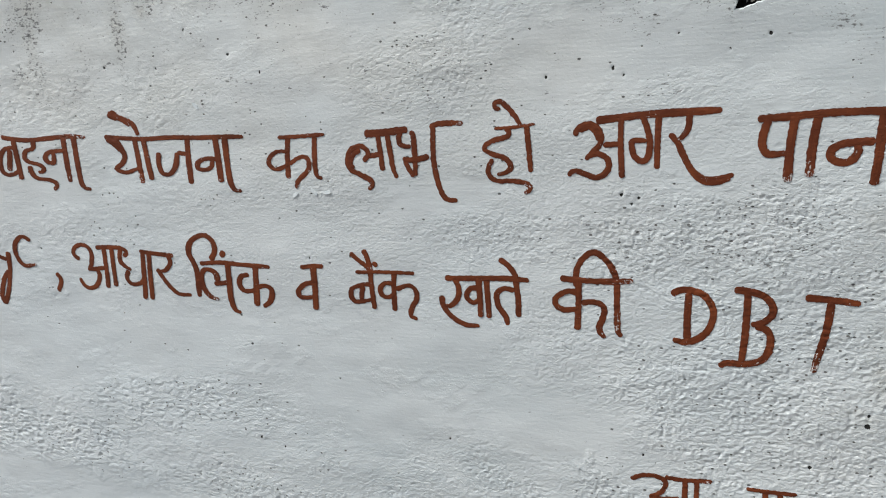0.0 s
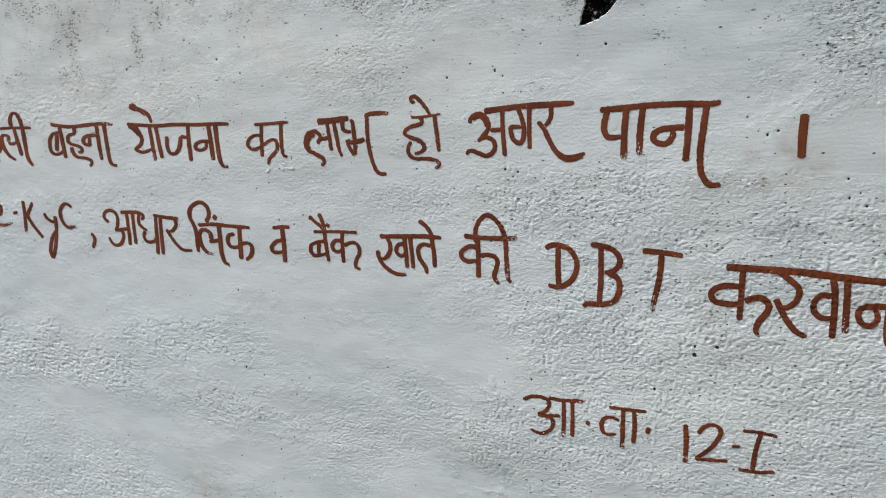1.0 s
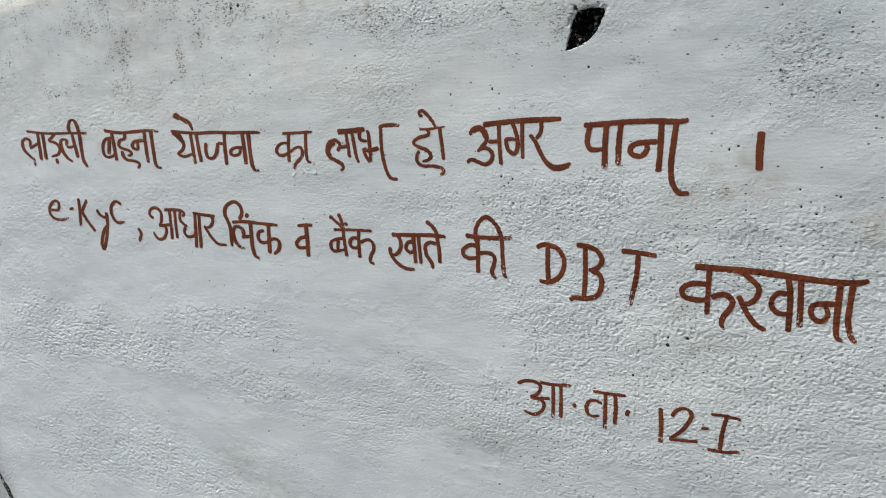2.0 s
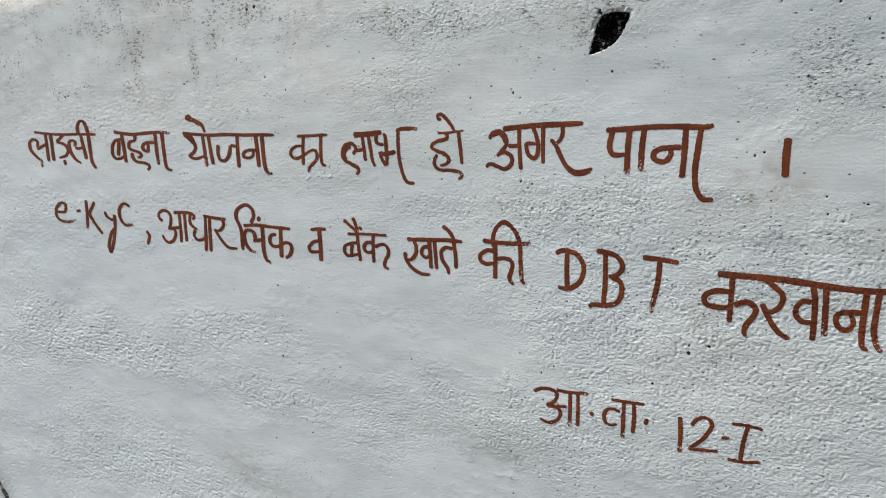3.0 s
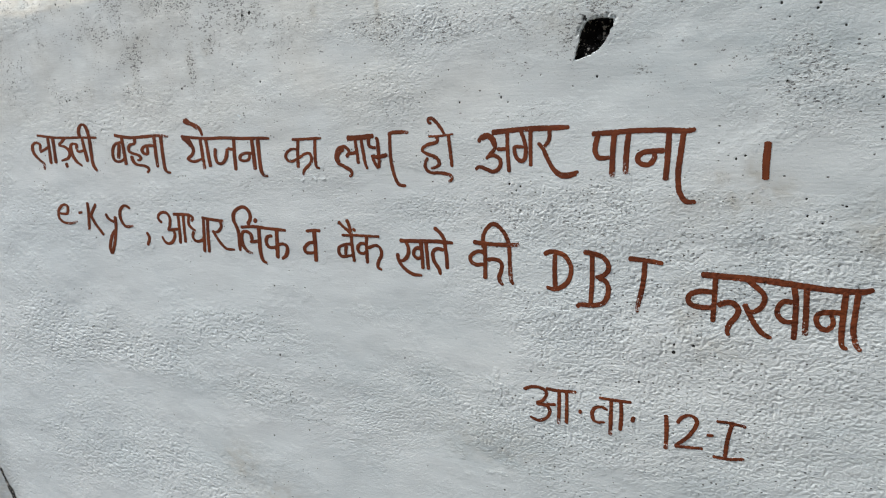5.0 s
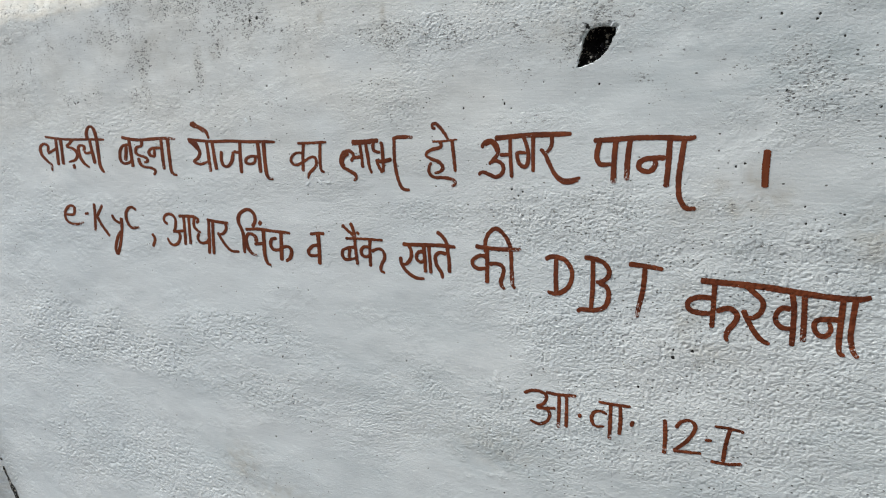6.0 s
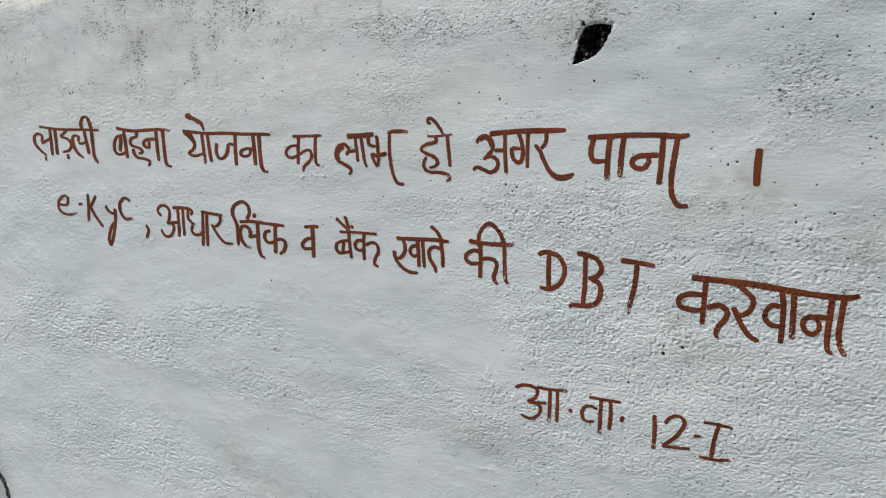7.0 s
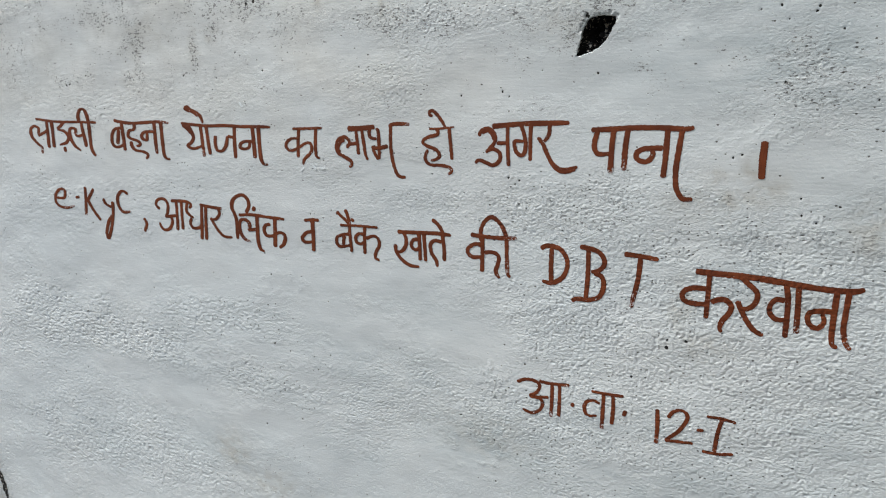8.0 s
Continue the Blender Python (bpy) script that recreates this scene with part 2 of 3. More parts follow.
SMUDGES = ((1.030, 1.441, 0.045, 0.026, 0.40), (1.015, 1.473, 0.018, 0.026, 0.40), (0.975, 1.416, 0.018, 0.024, 0.45),
           (0.902, 1.407, 0.040, 0.025, 0.25), (0.898, 1.207, 0.020, 0.045, 0.40), (0.928, 1.130, 0.060, 0.024, 0.30),
           (-0.323, 0.627, 0.050, 0.050, 0.40), (0.470, 0.840, 0.120, 0.060, 0.20), (1.206, 1.377, 0.035, 0.040, 0.35),
           (0.950, 1.461, 0.030, 0.020, 0.25), (0.680, 1.765, 0.070, 0.045, 0.22), (1.117, 1.237, 0.040, 0.020, 0.20), (-0.193, 0.539, 0.090, 0.045, 0.30),
           (-0.433, 1.787, 0.070, 0.036, 0.22), (-0.222, 1.769, 0.024, 0.034, 0.24), (-0.480, 1.756, 0.019, 0.061, 0.18), (0.266, 1.812, 0.006, 0.028, 0.40),
           (0.104, 1.822, 0.008, 0.018, 0.35), (-0.278, 1.744, 0.018, 0.052, 0.22), (-1.53, 0.20, 0.06, 0.20, 0.30))
# places where the wash is thin and the grey render shows through; the wide upper-right patch also paints in dimmer
# light
THIN_AND_DIM = ((0.47, 0.82, 0.17, 0.07, 0.55), (0.97, 0.78, 0.24, 0.07, 0.55), (-0.32, 0.62, 0.20, 0.08, 0.40), (1.20, 1.38, 0.07, 0.10, 0.45),
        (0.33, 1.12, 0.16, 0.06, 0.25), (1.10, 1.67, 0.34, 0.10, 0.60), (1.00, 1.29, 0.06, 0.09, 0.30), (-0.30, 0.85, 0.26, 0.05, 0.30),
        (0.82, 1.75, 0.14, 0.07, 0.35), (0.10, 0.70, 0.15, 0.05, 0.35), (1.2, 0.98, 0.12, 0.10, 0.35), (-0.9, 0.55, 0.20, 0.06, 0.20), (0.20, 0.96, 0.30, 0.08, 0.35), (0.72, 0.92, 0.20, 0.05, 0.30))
# chipped spots: x, z, radius in millimetres
CHIPS_HIGH = ((-0.995, 1.917, 3.3), (-0.729, 1.911, 3.3), (-0.670, 1.914, 3.3), (-0.604, 1.892, 2.8), (-0.596, 1.817, 2.8),
              (-0.518, 1.714, 2.4), (-0.514, 1.687, 3.3), (-0.760, 1.658, 4.0), (-0.746, 1.661, 3.3), (-0.677, 1.682, 2.8),
              (-0.323, 1.673, 3.3), (-0.217, 1.665, 2.8), (-0.147, 1.723, 2.8), (-0.069, 1.679, 3.3), (-0.014, 1.648, 2.8),
              (-0.099, 1.830, 4.6), (-0.077, 1.834, 4.6), (-0.364, 1.876, 3.3), (1.056, 1.732, 2.2), (1.043, 1.755, 3.0))
CHIPS_LOW = ((1.101, 1.750, 3.0), (1.097, 1.742, 2.8), (1.139, 1.713, 2.8), (1.057, 1.629, 2.4), (1.198, 1.597, 3.0),
             (0.622, 1.660, 2.2), (0.732, 1.652, 2.6), (0.254, 1.021, 3.0), (0.806, 1.041, 3.2), (0.875, 1.116, 4.5),
             (0.912, 1.133, 4.2), (0.995, 1.503, 2.8), (0.980, 1.497, 2.8), (1.095, 1.427, 2.4), (1.098, 1.397, 2.6),
             (1.122, 1.385, 2.4), (-0.939, 1.418, 2.8), (-0.935, 1.404, 2.8), (0.107, 1.344, 3.0), (0.030, 1.339, 2.6), (0.711, 1.758, 5.0))
CHIPS_FOOT = ((-1.006, 0.759, 3.0), (-0.895, 0.791, 3.0), (-1.228, 0.562, 3.0), (-0.673, 0.921, 2.6), (-0.873, 0.903, 2.6), (-0.567, 0.732, 2.5),
              (-0.631, 0.740, 2.5), (-0.124, 0.983, 3.0), (-0.185, 0.736, 3.0), (-0.076, 0.967, 2.3), (-0.060, 0.774, 3.3), (-0.008, 0.923, 2.2),
              (0.501, 0.936, 2.2), (0.494, 0.828, 2.8), (0.495, 0.721, 2.8), (0.410, 0.877, 2.2), (0.573, 1.031, 2.6), (0.876, 1.132, 2.6),
              (1.112, 1.405, 2.0), (1.157, 1.416, 2.5), (0.537, 1.621, 2.6), (0.551, 1.611, 2.3), (0.445, 1.614, 2.6), (0.685, 1.636, 2.0),
              (-0.565, 1.344, 3.3), (-1.074, 1.103, 2.8), (-1.036, 1.080, 2.8), (-0.111, 1.174, 2.8), (0.892, 1.314, 2.6), (0.546, 1.446, 3.0),
              (0.570, 1.441, 3.0), (0.560, 1.432, 2.2), (1.011, 1.750, 2.2))
# outline of the hole knocked through the plaster
HOLE = ((0.766, 1.754), (0.744, 1.758), (0.716, 1.755), (0.706, 1.741), (0.699, 1.724), (0.694, 1.702), (0.688, 1.682),
        (0.705, 1.686), (0.722, 1.691), (0.737, 1.700), (0.748, 1.712), (0.756, 1.726), (0.764, 1.741))


def hole_ring(count=72):
    """The hole's outline with a broken, slightly crumbled edge."""
    pts = [Vector(p) for p in HOLE]
    ring = []
    for n in range(count):
        s = n / count * len(pts)
        a, b = pts[int(s)], pts[(int(s) + 1) % len(pts)]
        p = a.lerp(b, s - int(s))
        j = noise.noise(Vector((p.x * 140, p.y * 140, 3.1))) * 0.0022
        ring.append((p.x + j, p.y - 0.7 * j))
    return ring


def inside(px, pz, ring):
    hit = np.zeros(px.shape, bool)
    for (xa, za), (xb, zb) in zip(ring, ring[1:] + ring[:1]):
        crosses = (za > pz) != (zb > pz)
        with np.errstate(divide="ignore", invalid="ignore"):
            hit ^= crosses & (px < (xb - xa) * (pz - za) / (zb - za) + xa)
    return hit


def painted_wall():
    fine = 0.0021
    xs = np.concatenate((np.arange(LEFT, -0.3, 0.0030), np.arange(-0.3, 0.3, 0.0028), np.arange(0.3, 1.36, fine), np.linspace(1.36, RIGHT, 120)))
    zs = np.concatenate((np.linspace(0, 0.10, 12)[:-1], np.arange(0.10, 0.72, 0.0028), np.arange(0.72, 1.96, 0.0022), np.linspace(1.96, TOP, 60)))
    nx, nz = len(xs), len(zs)
    x, z = (a.ravel() for a in np.meshgrid(xs, zs, indexing="ij"))
    ring = hole_ring()
    # draw the grid's points next to the hole onto its outline
    near = np.flatnonzero((x > 0.68) & (x < 0.77) & (z > 1.67) & (z < 1.77))
    rim = np.array(ring)
    far = np.hypot(x[near, None] - rim[None, :, 0], z[near, None] - rim[None, :, 1])
    best = far.argmin(1)
    pull = far[np.arange(len(near)), best] < fine * 0.62
    x[near[pull]], z[near[pull]] = rim[best[pull], 0], rim[best[pull], 1]
    y = -relief(x, z)
    # the plaster has crumbled back round the upper rim of the hole
    back = 1 - step(far.min(1) + 0.010 * perlin(x[near] / 0.009, z[near] / 0.007, 37), 0.001, 0.005)
    crumbled = np.zeros_like(x)
    crumbled[near] = back * step(z[near] - 0.3 * (x[near] - 0.725), 1.730, 1.745)
    y = y + 0.0035 * crumbled
    # dirt with pit shadows, older paint with a warmer upper tone, and chips
    dirt_and_pits = np.zeros_like(x)
    for cx, cz, rx, rz, s in MOULD + DRIPS:
        d = ((x - cx) / rx) ** 2 + ((z - cz) / rz) ** 2
        dirt_and_pits = np.maximum(dirt_and_pits, 0.78 * s * np.exp(-0.45 * d))
    dirt_and_pits *= 0.55 + 0.9 * np.clip(0.5 + perlin(x / 0.03, z / 0.03, 21), 0, 1)
    dirt_and_pits += 0.34 * step(z, 1.74, 1.90) * np.clip(0.35 + 1.3 * perlin(x / 0.10, z / 0.06, 22), 0, 1)
    dirt_and_pits += 0.22 * step(z, 1.50, 1.75) * step(0.1 - x, 0, 0.5) * np.clip(0.45 + 2.0 * perlin(x / 0.035, z / 0.16, 23), 0, 1)
    dirt_and_pits += 0.30 * step(z, 1.46, 1.60) * np.clip(0.1 + 1.6 * perlin(x / 0.08, z / 0.045, 33) + 1.2 * perlin(x / 0.02, z / 0.02, 34), 0, 1)
    # dark flecks also thicken where the plaster is coarse
    dirt_and_pits += 0.65 * step(z, 1.28, 1.36) * (1 - step(z, 1.66, 1.72)) * np.clip(roughness(x, z) - 0.36, 0, 1)
    dirt_and_pits = np.minimum(dirt_and_pits, 0.52 + 0.16 * perlin(x / 0.015, z / 0.012, 36))
    smudge_and_shade = np.zeros_like(x)
    for cx, cz, rx, rz, s in SMUDGES:
        smudge_and_shade = np.maximum(smudge_and_shade, 1.6 * s * np.exp(-0.8 * (((x - cx) / rx) ** 2 + ((z - cz) / rz) ** 2)))
    smudge_and_shade *= np.clip(0.65 + 1.1 * perlin(x / 0.035, z / 0.025, 29) + 0.6 * perlin(x / 0.012, z / 0.009, 30), 0, 1.2)
    # the shadow of the crumbled rim is deepened in the colour too
    smudge_and_shade = np.maximum(smudge_and_shade, 0.25 * crumbled)
    dirt_and_pits = dirt_and_pits + 0.35 * smudge_and_shade
    # thin wash, and the dimmer light at the upper right put into the colour
    thin_and_dim = np.zeros_like(x)
    for cx, cz, rx, rz, s in THIN_AND_DIM:
        thin_and_dim = np.maximum(thin_and_dim, s * np.exp(-0.8 * (((x - cx) / rx) ** 2 + ((z - cz) / rz) ** 2)))
    thin_and_dim *= np.clip(0.85 + 1.0 * perlin(x / 0.09, z / 0.035, 27) + 0.5 * perlin(x / 0.03, z / 0.012, 28), 0, 1.3)
    old_and_warm = step(z + 0.012 * perlin(x / 0.11, 0.5 + 0 * x, 24) + 0.006 * perlin(x / 0.02, z / 0.02, 25) - 0.02 * x, 1.893, 1.925) * (0.55 + 0.45 * step(-x, 0.45, 0.75)) * np.clip(0.9 + 0.7 * perlin(x / 0.05, z / 0.02, 26), 0, 1)
    # a paler, warmer tone towards the upper left as well
    old_and_warm = np.maximum(old_and_warm, 0.45 * step(z, 1.30, 1.70) * step(0.9 - x, 0, 0.8) * np.clip(0.7 + 0.9 * perlin(x / 0.16, z / 0.12, 35), 0, 1))
    chip = np.zeros_like(x)
    for cx, cz, r in CHIPS_HIGH + CHIPS_LOW + CHIPS_FOOT:
        r = r * 0.001
        d = np.hypot((x - cx) * 1.1, z - cz) / r
        chip = np.maximum(chip, np.clip(1.0 - 0.5 * d, 0, 1))
    y = y + 0.0010 * step(chip, 0.3, 0.8)
    cells = np.arange(nx * nz).reshape(nx, nz)
    quads = np.stack((cells[:-1, :-1], cells[1:, :-1], cells[1:, 1:], cells[:-1, 1:]), -1).reshape(-1, 4)
    quads = quads[~inside(x[quads].mean(1), z[quads].mean(1), ring)]
    verts = np.stack((x, y, z), -1)
    # the back and the ends close the wall
    border = np.concatenate((cells[:, 0], cells[-1, 1:], cells[-2::-1, -1], cells[0, -2:0:-1]))
    back = verts[border].copy()
    back[:, 1] = 0.23
    n0 = len(verts)
    loop = np.arange(len(border))
    sides = np.stack((border, n0 + loop, n0 + np.roll(loop, -1), np.roll(border, -1)), -1)
    verts = np.concatenate((verts, back))
    me = bpy.data.meshes.new("wall_painted")
    total = len(quads) + len(sides)
    corners = np.concatenate((quads.ravel(), sides.ravel(), (n0 + loop)[::-1]))
    me.vertices.add(len(verts))
    me.vertices.foreach_set("co", verts.ravel())
    me.loops.add(len(corners))
    me.loops.foreach_set("vertex_index", corners)
    me.polygons.add(total + 1)
    me.polygons.foreach_set("loop_start", np.concatenate((np.arange(total) * 4, [total * 4])))
    me.update(calc_edges=True)
    me.polygons.foreach_set("use_smooth", np.concatenate((np.ones(len(quads), bool), np.zeros(len(sides) + 1, bool))))
    me.validate()
    for key, values in (("dirt_and_pits", dirt_and_pits), ("thin_and_dim", thin_and_dim), ("smudge_and_shade", smudge_and_shade), ("rough", roughness(x, z)), ("old_paint_and_warmth", old_and_warm), ("chip", chip)):
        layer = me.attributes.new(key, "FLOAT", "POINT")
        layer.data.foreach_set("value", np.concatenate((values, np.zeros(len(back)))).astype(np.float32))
    me.materials.append(LIME)
    wall = new("wall_north", me)
    tagged(wall, "rough plastered wall whitewashed pale grey with mould stains", "wall", kind="structure")
    # the hollow behind the broken plaster
    rings = []
    mid = np.array(ring).mean(0)
    for depth, grow in ((0.0005, 1.0), (0.006, 0.955), (0.010, 1.06), (0.03, 1.22), (0.06, 1.12), (0.075, 0.7)):
        rings.append([(mid[0] + (px - mid[0]) * (grow + (0.12 * noise.noise(Vector((px * 60, depth * 60, pz * 60))) if depth > 0.006 else 0)),
                       depth * (0.40 + 0.60 * float(step(pz, 1.69, 1.745))) if depth > 0.001 else -float(relief(px, pz)) + 0.0004,
                       mid[1] + (pz - mid[1]) * grow) for px, pz in ring])
    n = len(ring)
    verts = [p for r in rings for p in r] + [(mid[0], 0.072, mid[1] - 0.012)]
    faces = [(r * n + k, r * n + (k + 1) % n, (r + 1) * n + (k + 1) % n, (r + 1) * n + k) for r in range(len(rings) - 1) for k in range(n)]
    faces += [((len(rings) - 1) * n + k, (len(rings) - 1) * n + (k + 1) % n, len(verts) - 1) for k in range(n)]
    hollow = mesh_object("hole", verts, faces, RUBBLE, wall, smooth=False)
    hollow.data.materials.append(LIME)
    for f in hollow.data.polygons[:n]:
        f.material_index = 1
    hollow["label"] = "dark broken hole with rubble inside, shade put into its colour"
    rnd = random.Random(4)
    for k in range(9):
        bm = bmesh.new()
        bmesh.ops.create_icosphere(bm, subdivisions=1, radius=rnd.uniform(0.004, 0.008))
        for v in bm.verts:
            v.co *= 1 + 0.35 * noise.noise(v.co * 300 + Vector((k, 0, 0)))
        me = bpy.data.meshes.new("stone")
        bm.to_mesh(me)
        bm.free()
        me.materials.append(RUBBLE)
        s = rnd.random()
        stone = new("stone", me)
        stone.location = (0.705 + 0.035 * s + rnd.uniform(-0.003, 0.006), rnd.uniform(0.012, 0.022) + 0.02 * s, 1.690 + 0.022 * s + rnd.uniform(0, 0.02))
        stone.parent = hollow
    return wall


wall = painted_wall()


def flake(x, z, size, turn, lift):
    """A chip of limewash that has curled off the plaster."""
    rnd = random.Random(int(x * 1000))
    ring = []
    for k in range(9):
        a = 2 * math.pi * k / 9
        r = size * rnd.uniform(0.6, 1.15)
        u, v = r * math.cos(a), 0.38 * r * math.sin(a)
        ring.append((u * math.cos(turn) - v * math.sin(turn), u * math.sin(turn) + v * math.cos(turn), lift * (0.5 - 0.5 * math.sin(a))))
    base = -float(relief(x, z))
    verts = [(x + u, base - 0.0006 - w, z + v) for u, v, w in ring] + [(x + u, base - 0.0001 - 0.7 * w, z + v) for u, v, w in ring]
    faces = [tuple(range(9)), tuple(range(17, 8, -1))] + [(k, k + 9, (k + 1) % 9 + 9, (k + 1) % 9) for k in range(9)]
    mesh_object("paint_flake", verts, faces, LIME, wall, smooth=False)


flake(0.021, 1.449, 0.008, 0.6, 0.0009)
flake(0.057, 1.453, 0.008, -0.7, 0.0009)
flake(0.080, 1.452, 0.008, 0.2, 0.0009)
flake(-0.147, 1.601, 0.008, -0.8, 0.0009)


# ---- the pier that adjoins the wall's end, behind a ragged open joint ----
def pier():
    wide, front = 0.50, 0.012
    xs, zs = np.linspace(CORNER - wide, CORNER - 0.003, 110), np.linspace(0, TOP, 520)
    x, z = (a.ravel() for a in np.meshgrid(xs, zs, indexing="ij"))
    y = -front - 0.0009 * step(perlin(x / 0.008, z / 0.006, 31), -0.1, 0.4) - 0.003 * perlin(x / 0.2, z / 0.3, 32)
    y = y + 0.012 * step(x, CORNER - 0.02, CORNER - 0.003) ** 2
    m, last = len(zs), (len(xs) - 1) * len(zs)
    verts = np.stack((x, y, z), -1).tolist()
    faces = [(k, k + m, k + m + 1, k + 1) for a in range(len(xs) - 1) for k in range(a * m, a * m + m - 1)]
    n = len(verts)
    verts += [(CORNER - wide, 0.23, 0), (CORNER - 0.003, 0.23, 0), (CORNER - 0.003, 0.23, TOP), (CORNER - wide, 0.23, TOP)]
    faces.append((n, n + 3, n + 2, n + 1))
    faces.append((n + 3, n) + tuple(range(0, m)))
    faces.append((n + 1, n + 2) + tuple(range(last + m - 1, last - 1, -1)))
    faces.append((n, n + 1) + tuple(a * m for a in range(len(xs) - 1, -1, -1)))
    faces.append((n + 2, n + 3) + tuple(a * m + m - 1 for a in range(len(xs))))
    ob = mesh_object("wall_pier", verts, faces, LIME)
    return tagged(ob, "whitewashed plaster pier at the end of the wall", "wall", kind="structure")


pier_wall = pier()


def crack():
    """A ragged joint in the corner, a flat near-black strip for its shaded gap, here and there bridged by whitewash."""
    verts, faces = [], []
    rows = 360
    for k in range(rows + 1):
        z = 0.03 + 0.39 * k / rows
        cut = float(perlin(z / 0.085, 0.3, 41)) + 0.4 * float(perlin(z / 0.02, 0.7, 42))
        half = 0.0024 + 0.0085 * max(0.0, cut + 0.22)
        if cut < -0.36:
            half = 0.0
        bend = 0.006 * float(perlin(z / 0.06, 0.9, 43)) + 0.003 * float(perlin(z / 0.014, 0.1, 44))
        x = -1.520 + 0.036 * float(step(0.40 - z, 0.02, 0.20)) + 0.5 * bend
        for side in (-1, 1):
            xx = x + side * half * 1.9
            verts.append((xx, -float(relief(xx, z)) - 0.0007, z))
        if k:
            n = 2 * k
            faces.append((n - 2, n - 1, n + 1, n))
    ob = mesh_object("crack", verts, faces, RUBBLE, wall)
    ob["label"] = "ragged black crack along the corner"


crack()


# ---- a plain unseen wall, added beyond the end of the view to block sky light from the right ----
def sky_blocker():
    bm = bmesh.new()
    bmesh.ops.create_cube(bm, size=1.0, matrix=Matrix.Translation((1.65, -1.75, 2.4)) @ Matrix.Diagonal((0.23, 3.4, 4.84, 1)))
    bmesh.ops.bevel(bm, geom=bm.edges[:], offset=0.015, segments=2, affect="EDGES")
    me = bpy.data.meshes.new("blocker_east")
    bm.to_mesh(me)
    bm.free()
    me.materials.append(CEMENT)
    tagged(new("blocker_east", me), "plain grey cement wall, unseen, added to block sky light", "wall", kind="structure")


sky_blocker()


# ---- the ground, out to the horizon ----
def ground():
    side = np.concatenate((-np.geomspace(3000, 4, 16), np.linspace(-3.5, 3.5, 57), np.geomspace(4, 3000, 16)))
    verts = [(float(a), float(b), 0.012 * float(perlin(a / 0.7, b / 0.7, 51)) - 0.012 if max(abs(a), abs(b)) < 3.6 else -0.012) for a in side for b in side]
    n = len(side)
    faces = [(a * n + b, (a + 1) * n + b, (a + 1) * n + b + 1, a * n + b + 1) for a in range(n - 1) for b in range(n - 1)]
    tagged(mesh_object("ground", verts, faces, SOIL), "bare packed earth at the foot of the wall", "ground", kind="structure")


ground()


# ---- the lettering, brushed on with a flat brush ----
LIFT = [0]


def painted(name, x, z, label, category, group):
    word = new(name)
    word.empty_display_size = 0.05
    word.location = (x, 0, z)
    return tagged(word, label, category, group)


def curve_points(stroke):
    """An even run of points along a smooth line through the stroke's knots, in metres."""
    k = [np.array(p, float) * 0.001 for p in stroke]
    k = [2 * k[0] - k[1]] + k + [2 * k[-1] - k[-2]]
    fine = []
    for a, b, c, d in zip(k, k[1:], k[2:], k[3:]):
        for s in np.linspace(0, 1, 24, endpoint=False):
            fine.append(0.5 * (2 * b + (c - a) * s + (2 * a - 5 * b + 4 * c - d) * s * s + (3 * b - a - 3 * c + d) * s ** 3))
    fine.append(k[-2])
    fine = np.array(fine)
    run = np.concatenate(([0], np.cumsum(np.hypot(*np.diff(fine, axis=0).T))))
    count = max(6, int(run[-1] / 0.0021))
    even = np.linspace(0, run[-1], count)
    return np.stack((np.interp(even, run, fine[:, 0]), np.interp(even, run, fine[:, 1])), -1), even


